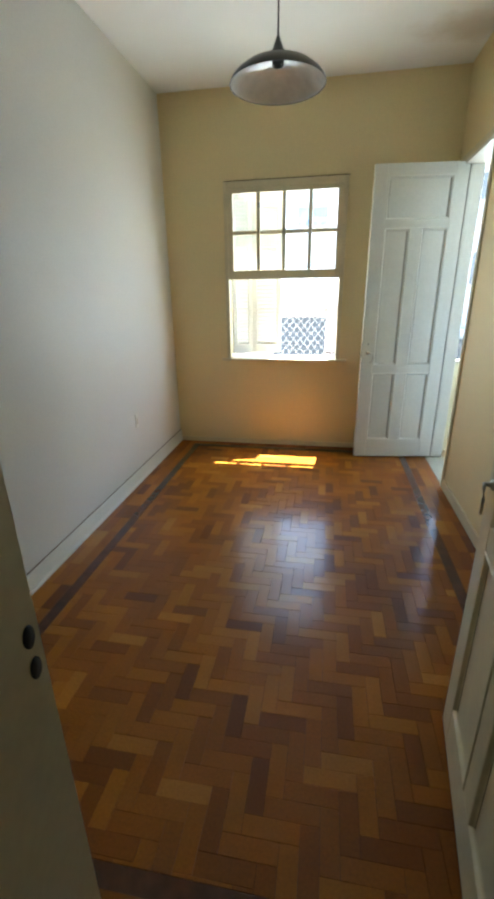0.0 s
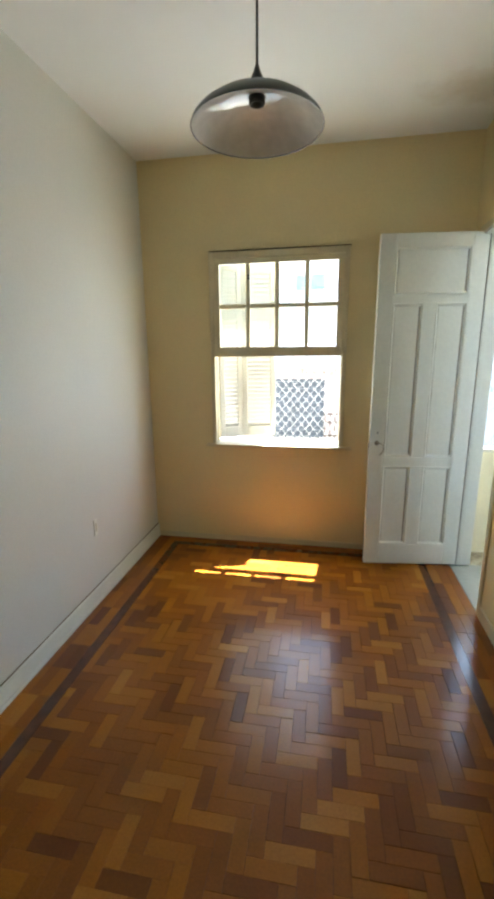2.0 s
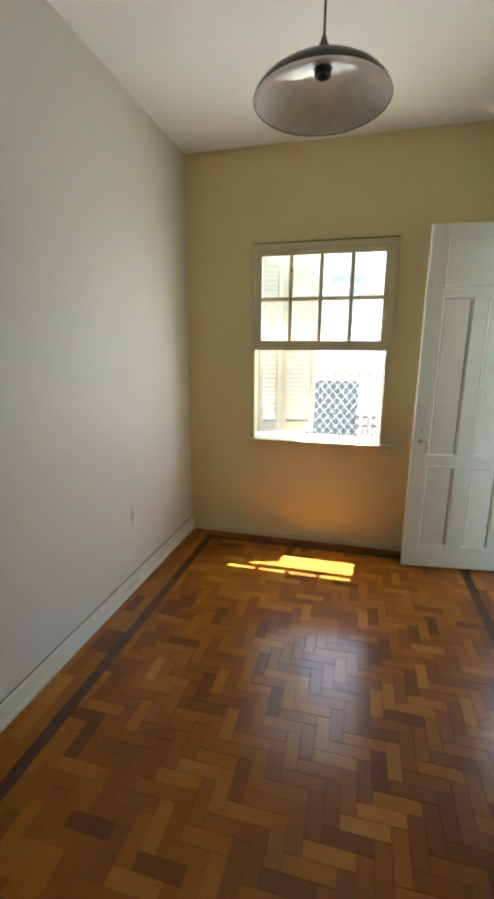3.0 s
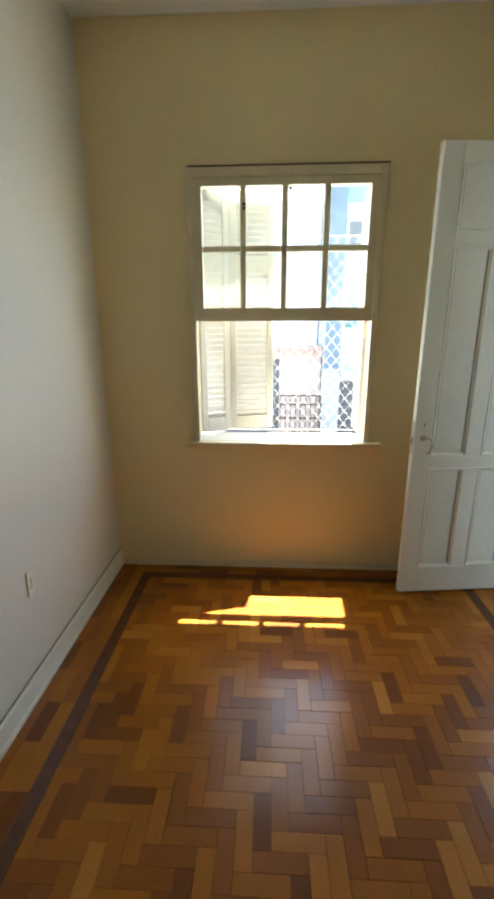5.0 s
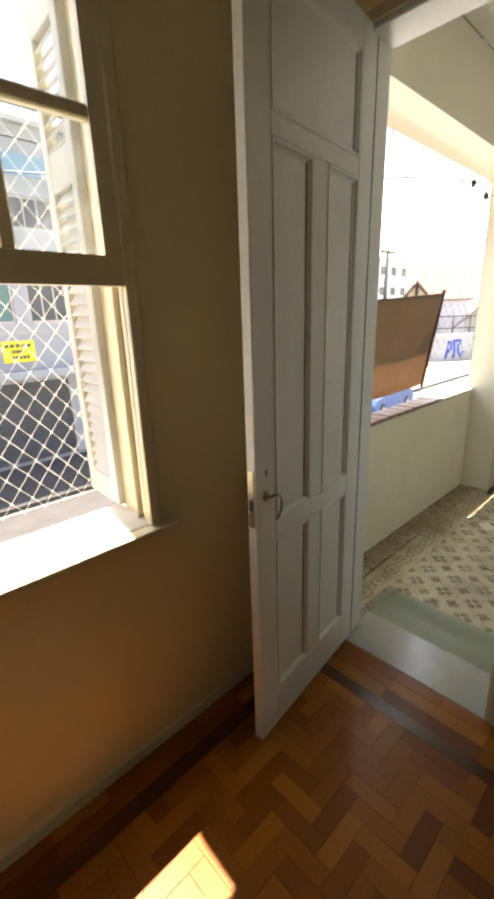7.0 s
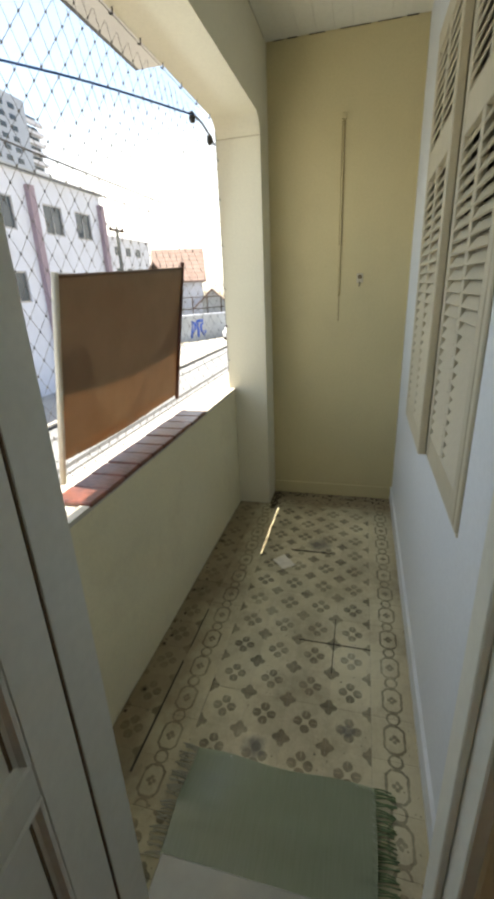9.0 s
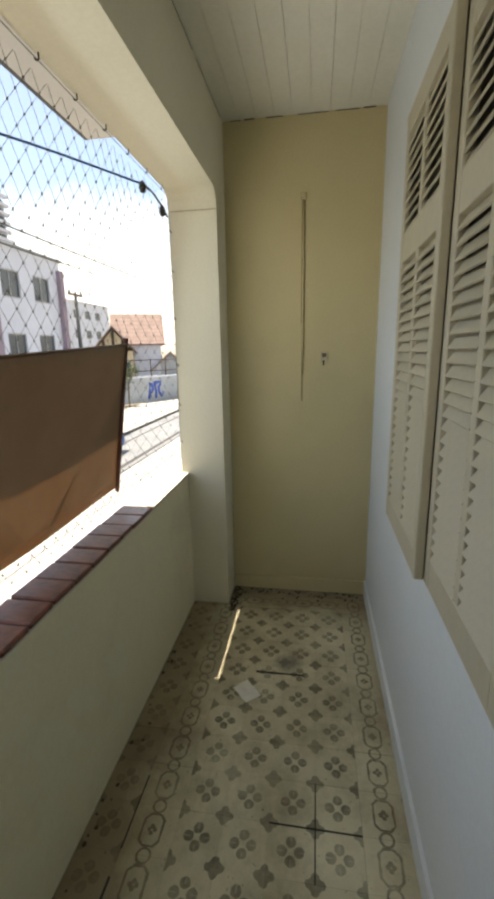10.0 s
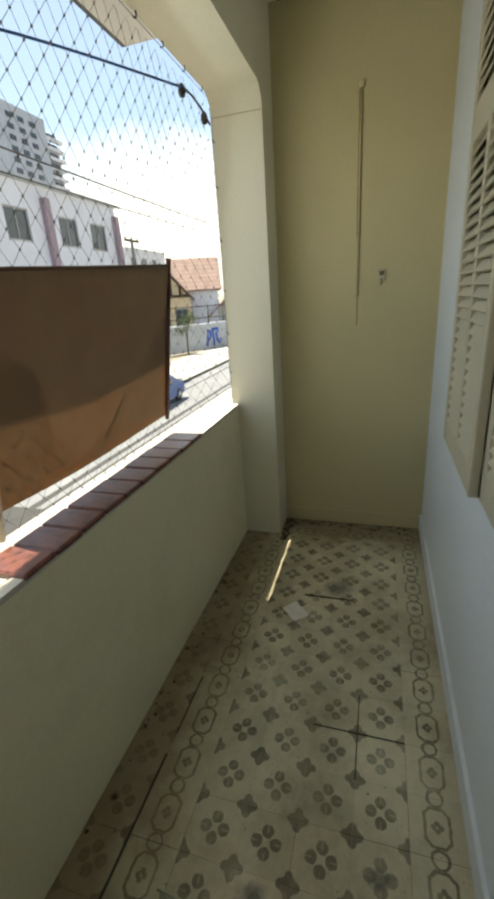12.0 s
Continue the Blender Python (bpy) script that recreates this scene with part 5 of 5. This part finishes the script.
FX0, FY0 = 1.962 - 2.5 * TILE, 3.424 - 0.5 * TILE      # corner of the rosette field
NX, NY = 12, 4
for i in range(-4, NX + 3):
    for j in range(-1, NY + 2):
        x0, x1 = max(FX0 + i * TILE, XB), min(FX0 + (i + 1) * TILE, XE)
        y0, y1 = max(FY0 + j * TILE, YB), min(FY0 + (j + 1) * TILE, YP)
        if x1 - x0 < 0.01 or y1 - y0 < 0.01:
            continue
        centre = (FX0 + (i + 0.5) * TILE, FY0 + (j + 0.5) * TILE)
        turn = 0
        if 0 <= i < NX and 0 <= j < NY:
            kind = "rosette"
        elif (j == -1 or j == NY) and -1 <= i <= NX:
            kind = "chain"
        elif (i == -1 or i == NX) and 0 <= j < NY:
            kind, turn = "chain", 90
        else:
            kind = "rosette"
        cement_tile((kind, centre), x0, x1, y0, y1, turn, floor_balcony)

cracks = boxes((2.895, 2.905, 3.56, 3.80, ZB - 0.01, ZB + 0.0022), (2.197 - TILE, 2.197 + TILE, 3.5005, 3.5045, ZB - 0.01, ZB + 0.0018), (2.195, 2.199, 3.5025 - TILE, 3.5025 + TILE, ZB - 0.01, ZB + 0.0018),
               (1.50, 1.97, 4.130, 4.137, ZB - 0.01, ZB + 0.0020), (2.05, 2.30, 4.129, 4.134, ZB - 0.01, ZB + 0.0018))
tagged(part("crack", cracks, CRACK, floor_balcony, "dark dirt-filled cracks between tiles"), kind="stuff")

# ---------------------------------------------------------------- parquet
BW, BL = 0.055, 0.165
ux0, ux1, uy0, uy1 = XL + 0.235, XR - 0.235, YS + 0.205, YN - 0.155


def block_mesh(w, l):
    bm = bmesh.new()
    g = 0.0003
    vs = box(bm, g, w - g, g, l - g, -0.010, 0.0)
    for v in vs:
        if v.co.z > -0.001:
            v.co.x += 0.0004 if v.co.x < w / 2 else -0.0004
            v.co.y += 0.0004 if v.co.y < l / 2 else -0.0004
    return mesh_of("block", bm, PARQUET)


lying, standing = block_mesh(BL, BW), block_mesh(BW, BL)
whole, rest = [], []
for a in range(-60, 90):
    for b in range(-30, 30):
        for flat in (True, False):
            px = (a + 3 * b) * BW
            py = (a - 3 * b) * BW + (0 if flat else BW)
            w, l = (BL, BW) if flat else (BW, BL)
            x0, y0 = -0.55 + px, 1.6 + py
            c = (max(x0, ux0), min(x0 + w, ux1), max(y0, uy0), min(y0 + l, uy1))
            if c[1] - c[0] < 0.004 or c[3] - c[2] < 0.004:
                continue
            (whole if (c[1] - c[0] > w - 1e-6 and c[3] - c[2] > l - 1e-6) else rest).append((flat, c))
# border: a dark band, and rows of blocks between it and the walls
bands = boxes((ux0 - 0.055, ux0 - 0.001, uy0 - 0.055, uy1 + 0.055, -0.01, 0.0), (ux1 + 0.001, ux1 + 0.055, uy0 - 0.055, uy1 + 0.055, -0.01, 0.0), (ux0, ux1, uy1 + 0.001, uy1 + 0.055, -0.01, 0.0), (ux0, ux1, uy0 - 0.055, uy0 - 0.001, -0.01, 0.0))
part("border_band", bands, BAND, floor_room, "dark border band of the parquet")
for x0 in (XL, XL + 0.06, XL + 0.12, XR - 0.18, XR - 0.12, XR - 0.06):
    y = YS - (0.08 if int(x0 * 100) % 2 else 0)
    while y < YN:
        rest.append((False, (x0, x0 + 0.06, max(y, YS), min(y + 0.18, YN))))
        y += 0.18
x = ux0 - 0.055
while x < ux1 + 0.055:
    for y0 in (uy1 + 0.055, uy1 + 0.105, uy0 - 0.105, uy0 - 0.155, uy0 - 0.205):
        rest.append((True, (x, min(x + 0.18, ux1 + 0.055), y0, y0 + 0.05)))
    x += 0.18
y = -2.19
k = 0
while y < YS - 0.06:
    x = XL - 0.09 * (k % 2)
    while x < XR:
        rest.append((True, (max(x, XL), min(x + 0.183, XR), y, y + 0.061)))
        x += 0.183
    y += 0.061
    k += 1
whole.sort(key=lambda p: abs(p[1][2] - 2.75) + 0.5 * abs(p[1][0] + 0.1))
rng = random.Random(11)
for flat, c in whole[:300]:
    ob = new("block", lying if flat else standing)
    ob.parent = floor_room
    ob.matrix_local = pose(c[0], c[2], rng.uniform(-0.0004, 0.0004), rng.uniform(-0.25, 0.25), rng.uniform(-0.25, 0.25), 0)
verts, faces = [], []
for flat, (x0, x1, y0, y1) in whole[300:] + rest:
    k, g, h = len(verts), 0.0005, rng.uniform(-0.0004, 0.0004)
    s, u = rng.uniform(-0.004, 0.004), rng.uniform(-0.004, 0.004)
    for z in (-0.010, None):
        for x, y in ((x0 + g, y0 + g), (x1 - g, y0 + g), (x1 - g, y1 - g), (x0 + g, y1 - g)):
            verts.append((x, y, z if z is not None else h + s * (x - (x0 + x1) / 2) + u * (y - (y0 + y1) / 2)))
    faces += [tuple(k + i for i in f) for f in ((3, 2, 1, 0), (4, 5, 6, 7), (0, 1, 5, 4), (1, 2, 6, 5), (2, 3, 7, 6), (3, 0, 4, 7))]
me = bpy.data.meshes.new("block_field")
me.from_pydata(verts, [], faces)
me.materials.append(PARQUET_JOINED)
ob = new("block_field", me)
ob.parent = floor_room
tagged(ob, "further parquet blocks of the same floor", kind="stuff")
